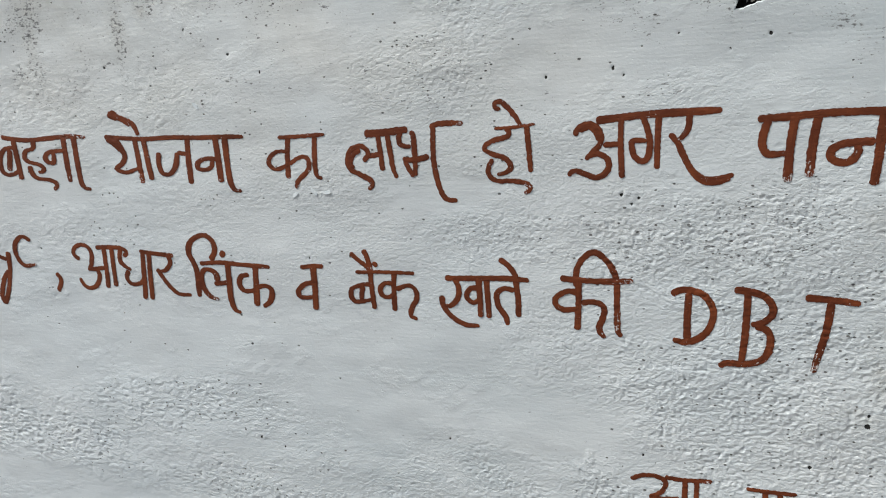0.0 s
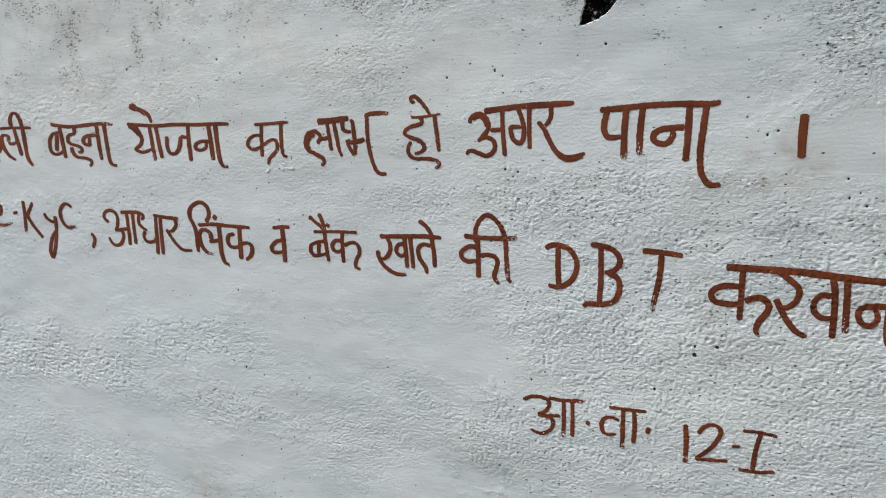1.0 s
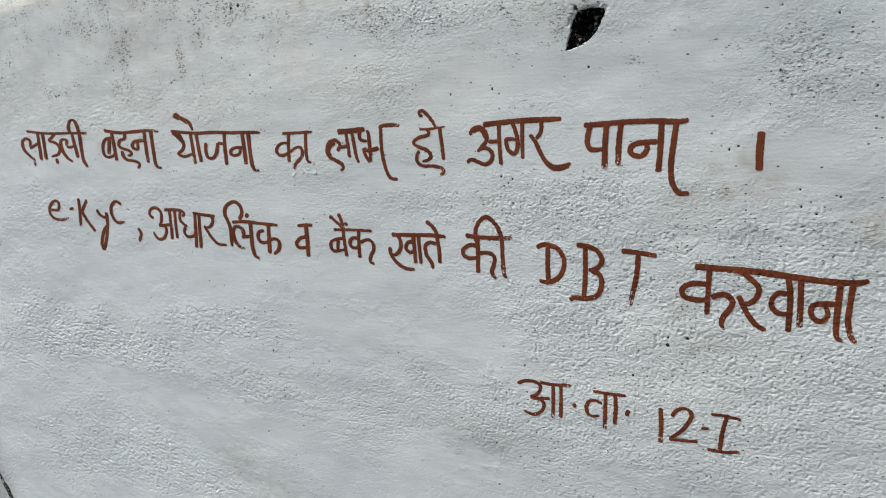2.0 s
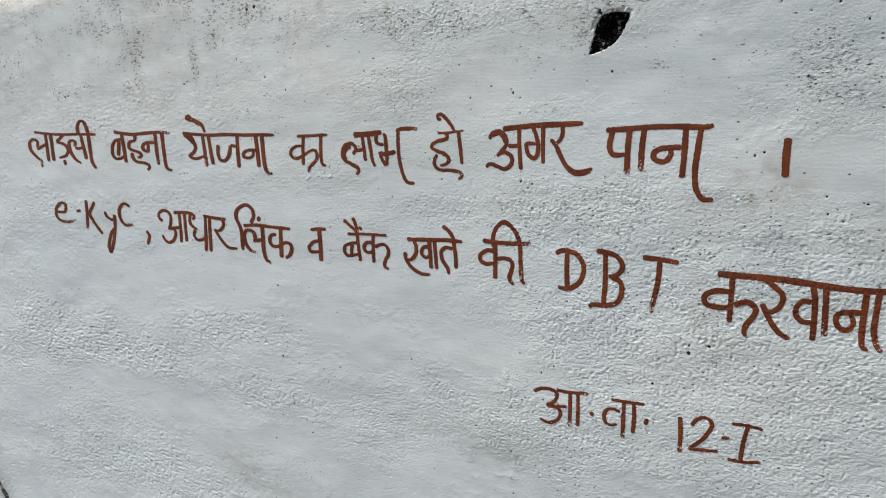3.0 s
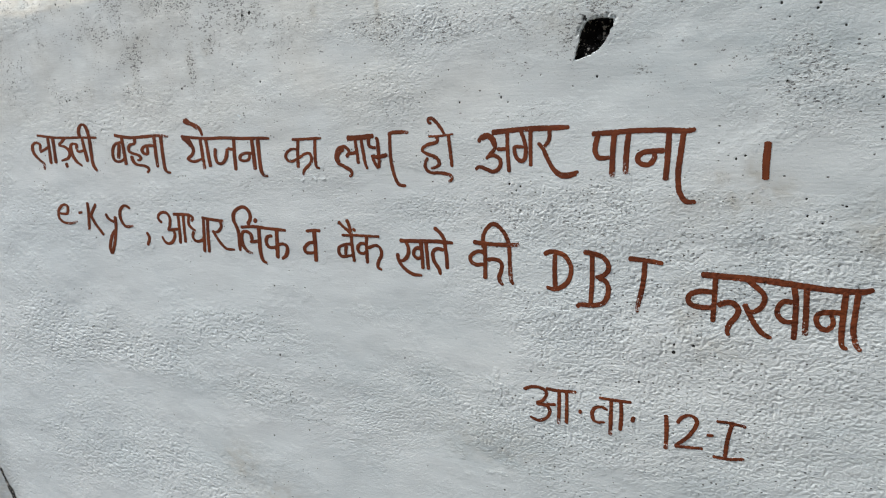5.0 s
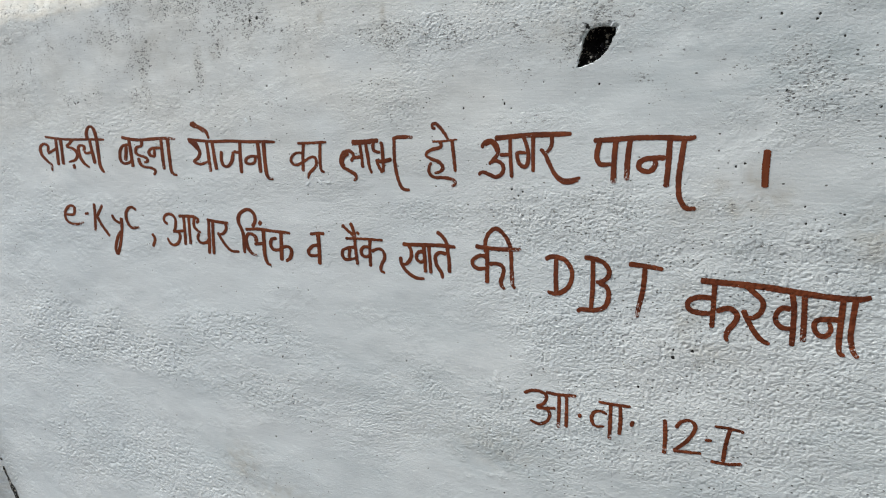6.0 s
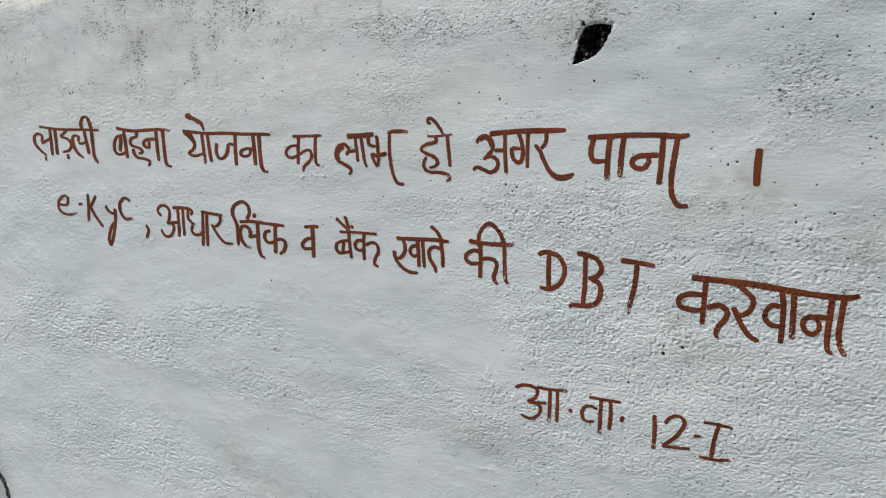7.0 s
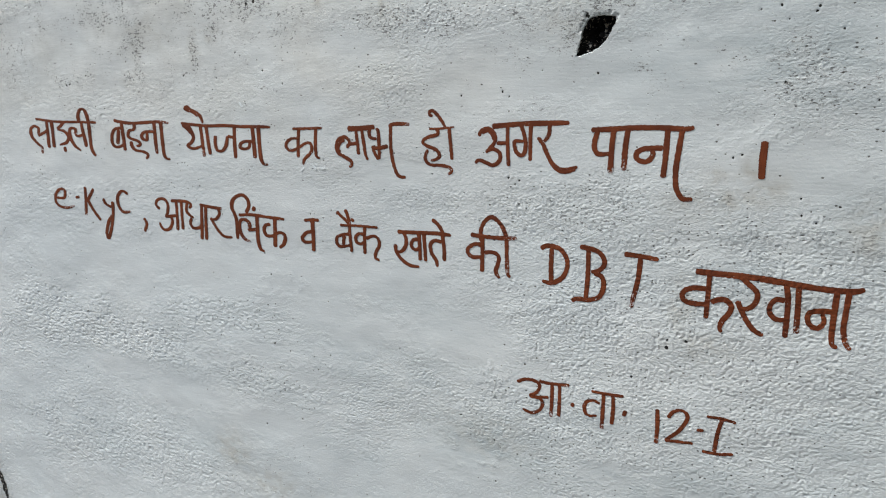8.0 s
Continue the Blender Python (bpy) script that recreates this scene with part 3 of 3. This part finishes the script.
def letter(word, name, nib_x, nib_z, *strokes):
    """One letter of brush strokes: paint films that lie on the plaster's relief. nib_x, nib_z: half the brush, in millimetres."""
    ox, _, oz = word.location
    verts, faces = [], []
    marks = {"along": [], "across": [], "rim": [], "dry": [], "stroke": []}
    for stroke in strokes:
        LIFT[0] = (LIFT[0] + 1) % 7
        (xa, za), (xb, zb) = stroke[0], stroke[-1]
        size = math.hypot(xb - xa, zb - za)
        if len(stroke) == 2 and size < 12:         # a dab of the brush
            ux, uz = (xb - xa) / size * nib_x * 0.7, (zb - za) / size * nib_x * 0.7
            stroke = ((xa - ux, za - uz), (xb + ux, zb + uz))
        pts, run = curve_points(stroke)
        way = np.gradient(pts, axis=0)
        way /= np.maximum(np.hypot(*way.T), 1e-9)[:, None]
        side = np.stack((-way[:, 1], way[:, 0]), -1)
        half = 0.001 * np.hypot(nib_x * side[:, 0], nib_z * side[:, 1])
        ends = np.minimum(run, run[-1] - run)
        round_off = np.sqrt(np.clip(1 - (1 - np.clip(ends / (0.45 * half), 0, 1)) ** 2, 0.16, 1))
        wobble = 1 + 0.16 * perlin(run / 0.035 + ox * 31, oz * 17 + 0 * run, 60 + LIFT[0])
        first = len(verts)
        if len(stroke) > 3:            # a long stroke thins out as the brush lifts
            wobble = wobble * (1 - 0.22 * step(run, run[-1] - 0.022, run[-1]))
        across = (-1.0, -0.72, -0.25, 0.25, 0.72, 1.0)
        a = np.array(across)[None, :]
        outer = np.abs(a) == 1
        h = (half * round_off * wobble)[:, None]
        fray = 1 + outer * 0.0013 * perlin(run[:, None] / 0.004 + 0 * a, a * 3 + oz * 40 + 0 * h, 70) / np.maximum(h, 0.002)
        x = pts[:, :1] + side[:, :1] * h * a * fray
        z = pts[:, 1:] + side[:, 1:] * h * a * fray
        y = -relief(ox + x, oz + z) - np.where(outer, 0.00025, 0.00042) - 0.00005 * LIFT[0]
        verts += np.stack((x, y, z), -1).reshape(-1, 3).tolist()
        seed = int(abs(ox * 977 + xa * 13 + za * 7)) % 97
        dry = step(run, run[-1] * 0.55, run[-1]) * (0.25 + 0.75 * (seed % 5 == 0))
        for key, value in (("along", run[:, None]), ("across", h * a), ("rim", np.abs(a)), ("dry", dry[:, None]), ("stroke", seed * 3.7)):
            marks[key] += (value + 0 * x).ravel().tolist()
        m = len(across)
        for k in range(len(pts) - 1):
            for a in range(m - 1):
                n = first + k * m + a
                faces.append((n, n + 1, n + 1 + m, n + m))
    ob = mesh_object(name, verts, faces, RED, word)
    for key, values in marks.items():
        ob.data.attributes.new(key, "FLOAT", "POINT").data.foreach_set("value", values)
    return ob


word = painted("painted_word", -0.921, 1.567, "red-brown brush-painted Hindi word laadli on the whitewashed wall", "painted word", "first painted line")
letter(word, "headline", 3.6, 3.6, ((0, 0), (44, -5), (104, -9), (176, -9), (256, -10)))
letter(word, "letter", 7.1, 3.6, ((-10, -20), (-29, -31), (-29, -52), (-8, -72), (8, -84), (5, -101)), ((-10, -20), (6, -27), (4, -40), (3, -49)), ((0, -49), (20, -43), (43, -35)), ((49, -5), (45, -43), (41, -84)))
letter(word, "vowel_sign", 7.1, 3.6, ((70, -6), (67, -44), (64, -82)))
letter(word, "letter", 7.1, 3.6, ((123, -9), (105, -20), (92, -29), (117, -36), (131, -51), (119, -67), (89, -74)), ((110, -84), (111, -89)))
letter(word, "letter", 7.1, 3.6, ((149, -25), (139, -35), (141, -57), (154, -76), (176, -89)), ((147, -25), (164, -29), (162, -45)), ((161, -46), (177, -48), (200, -43)), ((194, -9), (196, -40), (201, -78)))
letter(word, "vowel_sign", 7.1, 3.6, ((186, -7), (186, 8), (198, 24), (212, 25), (222, 11), (224, -17), (221, -51), (222, -84), (235, -103)))
word = painted("painted_word", -0.596, 1.563, "red-brown brush-painted Hindi word bahna on the whitewashed wall", "painted word", "first painted line")
letter(word, "headline", 4.4, 4.4, ((0, 0), (22, -4), (63, -8), (119, -6), (160, -4), (201, -7)))
letter(word, "letter", 6.4, 3.8, ((33, -27), (19, -21), (1, -24), (-14, -40), (-18, -62), (-7, -72), (11, -71), (25, -64)), ((15, -24), (1, -65)), ((29, -5), (27, -46), (27, -82)))
letter(word, "letter", 6.4, 3.8, ((77, -7), (72, -23), (54, -28), (46, -41), (56, -49), (77, -54), (87, -61), (80, -68), (71, -68)), ((54, -56), (55, -69), (66, -80), (96, -84), (110, -92), (101, -103)))
letter(word, "letter", 6.4, 3.8, ((146, -30), (118, -30), (104, -34), (97, -42), (103, -50), (115, -51), (118, -40), (119, -31)), ((150, -5), (146, -52), (145, -88)))
letter(word, "vowel_sign", 6.4, 3.8, ((174, -5), (171, -49), (170, -86), (177, -99), (191, -102)))
word = painted("painted_word", -0.353, 1.555, "red-brown brush-painted Hindi word yojana on the whitewashed wall", "painted word", "first painted line")
letter(word, "headline", 4.0, 4.0, ((0, 0), (37, -3), (92, -6), (141, -5), (199, -7), (255, -7), (290, -8)))
letter(word, "letter", 5.9, 3.8, ((23, -2), (33, -20), (37, -36), (29, -48), (15, -57), (35, -64), (64, -57)), ((16, -1), (32, -15)), ((3, -4), (15, -11), (31, -25)), ((10, -4), (25, -14), (36, -30)), ((66, -4), (67, -44), (68, -84)))
letter(word, "vowel_sign", 5.9, 3.8, ((18, 42), (35, 36), (52, 29), (68, 20), (76, 1)), ((16, 39), (26, 34), (36, 30)), ((24, 44), (37, 37)), ((24, 36), (45, 29), (62, 19)), ((85, -5), (87, -44), (90, -78)))
letter(word, "letter", 5.9, 3.8, ((113, -30), (110, -50), (115, -66), (130, -68), (144, -55), (152, -31)), ((152, -31), (173, -35)), ((177, -6), (173, -46), (172, -86)))
letter(word, "letter", 5.9, 3.8, ((231, -44), (209, -43), (193, -49), (191, -59), (205, -62), (218, -57), (222, -46)), ((234, -7), (234, -47), (234, -84)))
letter(word, "vowel_sign", 5.9, 3.8, ((253, -7), (251, -48), (252, -82), (259, -97), (272, -99)))
word = painted("painted_word", 0.002, 1.543, "red-brown brush-painted Hindi word ka on the whitewashed wall", "painted word", "first painted line")
letter(word, "headline", 3.4, 3.4, ((0, 0), (29, 1), (60, 2), (86, 3)))
letter(word, "letter", 4.9, 3.4, ((15, -22), (-6, -23), (-22, -35), (-19, -48), (-6, -51), (12, -44)), ((18, 1), (13, -33), (10, -67)), ((15, -44), (32, -34), (46, -32), (52, -42), (47, -55), (28, -71), (22, -84)))
letter(word, "vowel_sign", 4.9, 3.4, ((67, 2), (63, -35), (63, -62), (73, -68)))
word = painted("painted_word", 0.157, 1.544, "red-brown brush-painted Hindi word laabh on the whitewashed wall", "painted word", "first painted line")
letter(word, "headline", 6.0, 6.0, ((0, 0), (24, 1), (52, 3), (73, 5)))
letter(word, "letter", 4.5, 4.5, ((-10, -24), (-23, -31), (-29, -44), (-24, -54)), ((-12, -64), (3, -73), (5, -80)), ((-6, -43), (3, -31), (-3, -21), (-14, -19), (-28, -26), (-34, -41), (-30, -55), (-13, -64), (2, -74), (5, -81), (-3, -88)), ((2, -35), (26, -32)), ((22, 1), (24, -29), (25, -58)))
letter(word, "vowel_sign", 4.5, 4.5, ((38, 2), (41, -34), (43, -56), (48, -70)))
letter(word, "letter", 4.5, 4.5, ((60, 4), (57, -11), (61, -19), (76, -22)), ((76, 1), (81, -5), (81, -31), (79, -67)), ((63, -42), (81, -42), (104, -37)), ((63, -37), (67, -52), (77, -68)))
letter(word, "letter_tail", 4.5, 4.5, ((109, 6), (122, 11), (145, 12), (162, 11)), ((114, 8), (112, -23), (111, -49), (114, -75), (120, -95), (129, -105), (144, -106)))
word = painted("painted_word", 0.366, 1.545, "red-brown brush-painted Hindi word ho on the whitewashed wall", "painted word", "first painted line")
letter(word, "headline", 2.6, 2.6, ((0, 0), (21, 1), (46, 3), (61, 5)))
letter(word, "letter", 4.1, 3.8, ((17, 1), (22, -7), (16, -13), (-5, -18), (-17, -28), (-7, -36), (14, -44), (22, -57), (13, -65), (0, -68)), ((-5, -44), (-12, -56), (-12, -68), (-1, -77), (25, -78), (44, -82), (49, -90), (40, -97)))
letter(word, "vowel_sign", 4.1, 3.8, ((11, 28), (4, 30), (3, 36), (11, 39), (19, 33), (31, 19), (40, 3)), ((48, 4), (50, -28), (51, -65)))
word = painted("painted_word", 0.513, 1.551, "red-brown brush-painted Hindi word agar on the whitewashed wall", "painted word", "first painted line")
letter(word, "headline", 5.4, 5.4, ((0, 0), (19, 2), (72, 6), (123, 7), (164, 8)))
letter(word, "letter", 4.3, 4.2, ((-24, -13), (-9, -8), (0, -17), (3, -28)), ((-30, -20), (-24, -9), (-10, -4), (2, -10), (7, -23), (3, -35), (-5, -43), (-16, -54)), ((-12, -49), (1, -46), (14, -53), (16, -65), (10, -75), (-2, -80), (-14, -76), (-30, -70), (-38, -73), (-40, -78)), ((9, -34), (32, -33)), ((34, 3), (33, -37), (34, -81)))
letter(word, "letter", 4.3, 4.2, ((62, 5), (68, -11), (72, -31), (70, -50), (63, -58), (52, -52), (48, -39), (49, -30), (59, -29), (68, -30)), ((84, 6), (82, -31), (81, -69)))
letter(word, "letter", 4.3, 4.2, ((123, 7), (122, -13), (116, -24), (107, -32)), ((98, -21), (109, -35), (118, -55), (127, -71), (142, -83), (159, -84), (180, -78)), ((110, -40), (121, -62), (131, -78), (145, -88), (160, -88), (176, -83)))
word = painted("painted_word", 0.72, 1.545, "red-brown brush-painted Hindi word pana on the whitewashed wall", "painted word", "first painted line")
letter(word, "headline", 5.1, 5.1, ((0, 0), (33, 2), (86, 5), (138, 5), (174, 3), (191, 6)))
letter(word, "letter", 5.5, 5.1, ((13, 1), (7, -23), (8, -39), (17, -46), (35, -45)), ((44, 3), (40, -39), (38, -83)))
letter(word, "vowel_sign", 5.5, 5.1, ((71, 4), (66, -39), (64, -77)))
letter(word, "letter", 5.5, 5.1, ((137, -32), (118, -33), (97, -36), (87, -46), (92, -56), (108, -58), (118, -46), (116, -35)), ((144, 4), (142, -44), (138, -88)))
letter(word, "vowel_sign", 5.5, 5.1, ((170, 3), (165, -38), (161, -70), (162, -102), (169, -120), (177, -127), (193, -127)))
word = painted("painted_stop", 1.031, 1.528, "red-brown brush-painted upright stop stroke on the whitewashed wall", "painted mark", "first painted line")
letter(word, "stroke", 6.0, 4.2, ((0, 0), (-2, -36), (-2, -68)))
word = painted("painted_word", -0.887, 1.336, "red-brown brush-painted Latin letters e-KYC on the whitewashed wall", "painted word", "second painted line")
letter(word, "letter", 6.3, 3.9, ((0, 0), (33, 2), (40, 23), (22, 27), (-2, 10), (-7, -13), (11, -26), (41, -28), (73, -20)))
letter(word, "hyphen", 6.3, 3.9, ((86, 5), (97, 7)))
letter(word, "letter", 6.3, 3.9, ((131, 38), (125, -3), (114, -46)), ((165, 34), (147, 14), (126, -7)), ((133, 0), (150, -31), (172, -58)))
letter(word, "letter", 6.3, 3.9, ((197, 7), (206, -9), (225, -17)), ((234, 0), (227, -33), (212, -75), (192, -113)), ((192, -113), (188, -93), (202, -62), (220, -40)))
letter(word, "letter", 6.3, 3.9, ((300, 24), (280, 32), (259, 17), (255, -8), (269, -28), (302, -25)))
word = painted("painted_comma", -0.539, 1.295, "small red-brown painted comma on the whitewashed wall", "painted mark", "second painted line")
letter(word, "stroke", 5.5, 3.7, ((0, 0), (7, -16), (-6, -39)))
word = painted("painted_word", -0.427, 1.349, "red-brown brush-painted Hindi word aadhaar on the whitewashed wall", "painted word", "second painted line")
letter(word, "headline", 4.5, 4.5, ((0, 0), (34, 1), (60, 0), (75, -8)))
letter(word, "letter", 5.4, 4.2, ((-45, -25), (-57, -15), (-53, -3), (-38, 4), (-20, 1), (-13, -14), (-19, -34), (-28, -44)), ((-30, -44), (-9, -45), (-6, -59), (-18, -77), (-36, -83), (-49, -77), (-56, -63)), ((-26, -44), (12, -40)), ((19, 0), (16, -41), (10, -81)))
letter(word, "vowel_sign", 5.4, 4.2, ((38, 1), (34, -41), (30, -77)))
letter(word, "letter", 5.4, 4.2, ((75, -8), (63, -16)), ((59, 0), (53, -23), (61, -34), (76, -42)), ((69, -43), (61, -57), (69, -70), (90, -68), (102, -55)), ((102, -5), (136, -9), (177, -12)), ((109, -6), (102, -55), (94, -100)))
letter(word, "vowel_sign", 5.4, 4.2, ((123, -8), (116, -55), (110, -100)))
letter(word, "letter", 5.4, 4.2, ((165, -11), (167, -26), (154, -40), (139, -43)), ((135, -38), (145, -56), (157, -73), (174, -86), (201, -87)))
word = painted("painted_word", -0.194, 1.324, "red-brown brush-painted Hindi word link on the whitewashed wall", "painted word", "second painted line")
letter(word, "headline", 4.3, 4.3, ((0, 0), (40, 3), (87, 0), (144, -3)))
letter(word, "vowel_sign", 6.2, 4.3, ((25, 7), (36, 24), (35, 41), (22, 52), (4, 50), (-14, 38), (-20, 19), (-14, 3), (-10, -19), (-15, -65)), ((50, 17), (53, 21)))
letter(word, "letter", 6.2, 4.3, ((30, -33), (31, -21), (22, -12), (7, -12), (-2, -25), (-2, -45), (9, -62), (27, -68)), ((23, -38), (55, -34)), ((59, 2), (56, -29), (53, -65), (58, -86), (70, -91)))
letter(word, "letter", 6.2, 4.3, ((99, -18), (83, -22), (76, -35), (82, -48), (98, -49), (109, -44)), ((115, -1), (110, -39), (105, -77)), ((111, -41), (130, -38), (140, -47), (134, -66), (118, -78)))
word = painted("painted_word", 0.01, 1.322, "red-brown brush-painted Hindi word va on the whitewashed wall", "painted word", "second painted line")
letter(word, "headline", 4.2, 4.2, ((0, 0), (20, 3), (44, 3)))
letter(word, "letter", 5.7, 4.2, ((23, -27), (5, -30), (-10, -42), (-9, -53), (2, -55), (19, -53)), ((25, 3), (23, -32), (18, -77)))
word = painted("painted_word", 0.113, 1.317, "red-brown brush-painted Hindi word bank on the whitewashed wall", "painted word", "second painted line")
letter(word, "headline", 3.3, 3.3, ((0, 0), (45, 1), (104, 0)))
letter(word, "vowel_sign", 4.8, 3.9, ((-6, 33), (9, 20), (27, 4)), ((18, 39), (24, 26), (28, 2)))
letter(word, "nasal_dot", 4.8, 3.9, ((35, 15), (38, 13)))
letter(word, "letter", 4.8, 3.9, ((27, -21), (8, -23), (-10, -30), (-13, -44), (-5, -53), (20, -49), (28, -46)), ((10, -24), (5, -49)), ((27, 2), (26, -29), (27, -65)))
letter(word, "letter", 4.8, 3.9, ((66, -19), (51, -19), (41, -29), (45, -41), (57, -42), (66, -35)), ((69, 1), (65, -33), (63, -67)), ((69, -29), (89, -21), (102, -27), (104, -43), (94, -60), (91, -74), (102, -80)))
word = painted("painted_word", 0.269, 1.311, "red-brown brush-painted Hindi word khate on the whitewashed wall", "painted word", "second painted line")
letter(word, "headline", 4.8, 4.8, ((0, 0), (43, 1), (100, 3), (137, 1)))
letter(word, "letter", 4.9, 4.5, ((16, 0), (22, -15), (19, -33), (6, -47), (-3, -46)), ((-8, -30), (-6, -48), (7, -66), (29, -78), (52, -79)), ((56, -14), (41, -17), (34, -30), (44, -40), (54, -34)), ((56, 2), (56, -33), (55, -64)))
letter(word, "vowel_sign", 4.9, 4.5, ((69, 2), (69, -32), (69, -65)))
letter(word, "letter", 4.9, 4.5, ((113, -16), (96, -14), (84, -24), (86, -44), (96, -60), (99, -75)), ((116, 2), (118, -29), (117, -60)))
letter(word, "vowel_sign", 4.9, 4.5, ((91, 34), (105, 25), (115, 10), (118, -2)))
word = painted("painted_word", 0.454, 1.318, "red-brown brush-painted Hindi word ki on the whitewashed wall", "painted word", "second painted line")
letter(word, "headline", 4.9, 4.9, ((0, 0), (39, -3), (78, -3), (107, -1)))
letter(word, "letter", 4.8, 4.9, ((26, -23), (11, -21), (-6, -30), (-9, -42), (3, -51), (23, -49)), ((28, -1), (26, -42), (23, -83)), ((30, -39), (48, -36), (63, -43), (63, -58), (56, -78), (61, -90), (66, -92)))
letter(word, "vowel_sign", 4.8, 4.9, ((24, -14), (24, 9), (33, 29), (48, 41), (62, 36), (77, 17), (83, -6), (83, -50), (84, -82), (90, -89)))
word = painted("painted_word", 0.614, 1.299, "red-brown brush-painted Latin letters DBT on the whitewashed wall", "painted word", "second painted line")
letter(word, "letter", 5.1, 5.3, ((0, 0), (13, 7), (31, 6), (46, -1), (57, -21), (55, -42), (45, -60), (23, -73), (2, -70)), ((24, 3), (22, -36), (22, -70)))
letter(word, "letter", 5.1, 5.3, ((84, 11), (102, 9), (121, 4), (133, -9), (134, -24), (123, -36), (107, -41)), ((113, -42), (129, -49), (133, -69), (124, -92), (101, -101), (77, -101), (66, -107)), ((102, 6), (100, -54), (96, -98)))
letter(word, "letter", 5.1, 5.3, ((174, 3), (193, 2), (215, 0), (241, -3)), ((206, -3), (202, -45), (193, -87), (189, -108)))
word = painted("painted_word", 0.924, 1.279, "red-brown brush-painted Hindi word karvana on the whitewashed wall", "painted word", "second painted line")
letter(word, "headline", 6.1, 6.1, ((0, 0), (41, -1), (100, -3), (157, -8), (212, -13), (251, -14), (273, -12), (283, -7)))
letter(word, "letter", 5.1, 5.5, ((21, -33), (-1, -33), (-19, -41), (-23, -53), (-14, -63), (7, -65), (24, -63)), ((26, 0), (24, -53), (22, -93)), ((30, -59), (44, -52), (57, -52), (67, -63), (63, -78), (52, -94), (48, -109), (52, -117)))
letter(word, "letter", 5.1, 5.5, ((80, -3), (95, -16), (110, -31), (109, -50), (97, -64), (83, -66)), ((77, -51), (85, -69), (96, -90), (109, -106), (125, -115)))
letter(word, "letter", 5.1, 5.5, ((158, -42), (144, -41), (134, -53), (134, -69), (144, -79), (159, -80)), ((158, -8), (163, -44), (162, -114)))
letter(word, "vowel_sign", 5.1, 5.5, ((179, -10), (180, -53), (180, -104)))
letter(word, "letter", 5.1, 5.5, ((238, -55), (219, -55), (201, -60), (197, -73), (204, -86), (216, -88), (224, -75), (220, -60)), ((241, -14), (239, -58), (238, -101), (241, -118), (249, -122)))
letter(word, "vowel_sign", 5.1, 5.5, ((260, -13), (257, -56), (256, -88), (262, -113), (270, -123)))
word = painted("painted_word", 0.606, 0.997, "red-brown brush-painted Hindi word aa on the whitewashed wall", "painted word", "third painted line")
letter(word, "headline", 3.9, 3.9, ((0, 0), (24, -2), (69, 1)))
letter(word, "letter", 4.1, 3.9, ((-52, -10), (-32, -1), (-11, -1), (1, -10), (-5, -27), (-21, -39), (1, -41), (7, -55), (-1, -71), (-19, -80), (-40, -74)), ((-3, -39), (22, -35)), ((30, -1), (29, -38), (26, -82)))
letter(word, "vowel_sign", 4.1, 3.9, ((47, 0), (46, -41), (44, -78)))
letter(word, "full_stop", 4.1, 3.9, ((76, -41), (75, -45)))
word = painted("painted_word", 0.723, 0.994, "red-brown brush-painted Hindi word va on the whitewashed wall", "painted word", "third painted line")
letter(word, "headline", 3.4, 3.4, ((0, 0), (31, -1), (69, 0)))
letter(word, "letter", 4.4, 3.4, ((19, -26), (3, -21), (-11, -28), (-15, -43), (-8, -57), (13, -55)), ((27, -1), (25, -41), (23, -84)))
letter(word, "vowel_sign", 4.4, 3.4, ((47, 0), (47, -37), (44, -69)))
letter(word, "full_stop", 4.4, 3.4, ((74, -31), (69, -45)))
word = painted("painted_number", 0.861, 0.978, "red-brown brush-painted number 12-I on the whitewashed wall", "painted number", "third painted line")
letter(word, "digit", 4.4, 3.5, ((0, 0), (1, -37), (-1, -78)))
letter(word, "digit", 4.4, 3.5, ((22, -15), (30, -2), (45, 6), (58, 0), (58, -15), (43, -41), (17, -67)), ((17, -67), (44, -65), (72, -63)))
letter(word, "hyphen", 4.4, 3.5, ((78, -32), (92, -30)))
letter(word, "numeral", 4.4, 3.5, ((96, 2), (123, 2), (151, -2)), ((125, 0), (118, -32), (113, -74)), ((90, -77), (120, -77), (149, -72)))
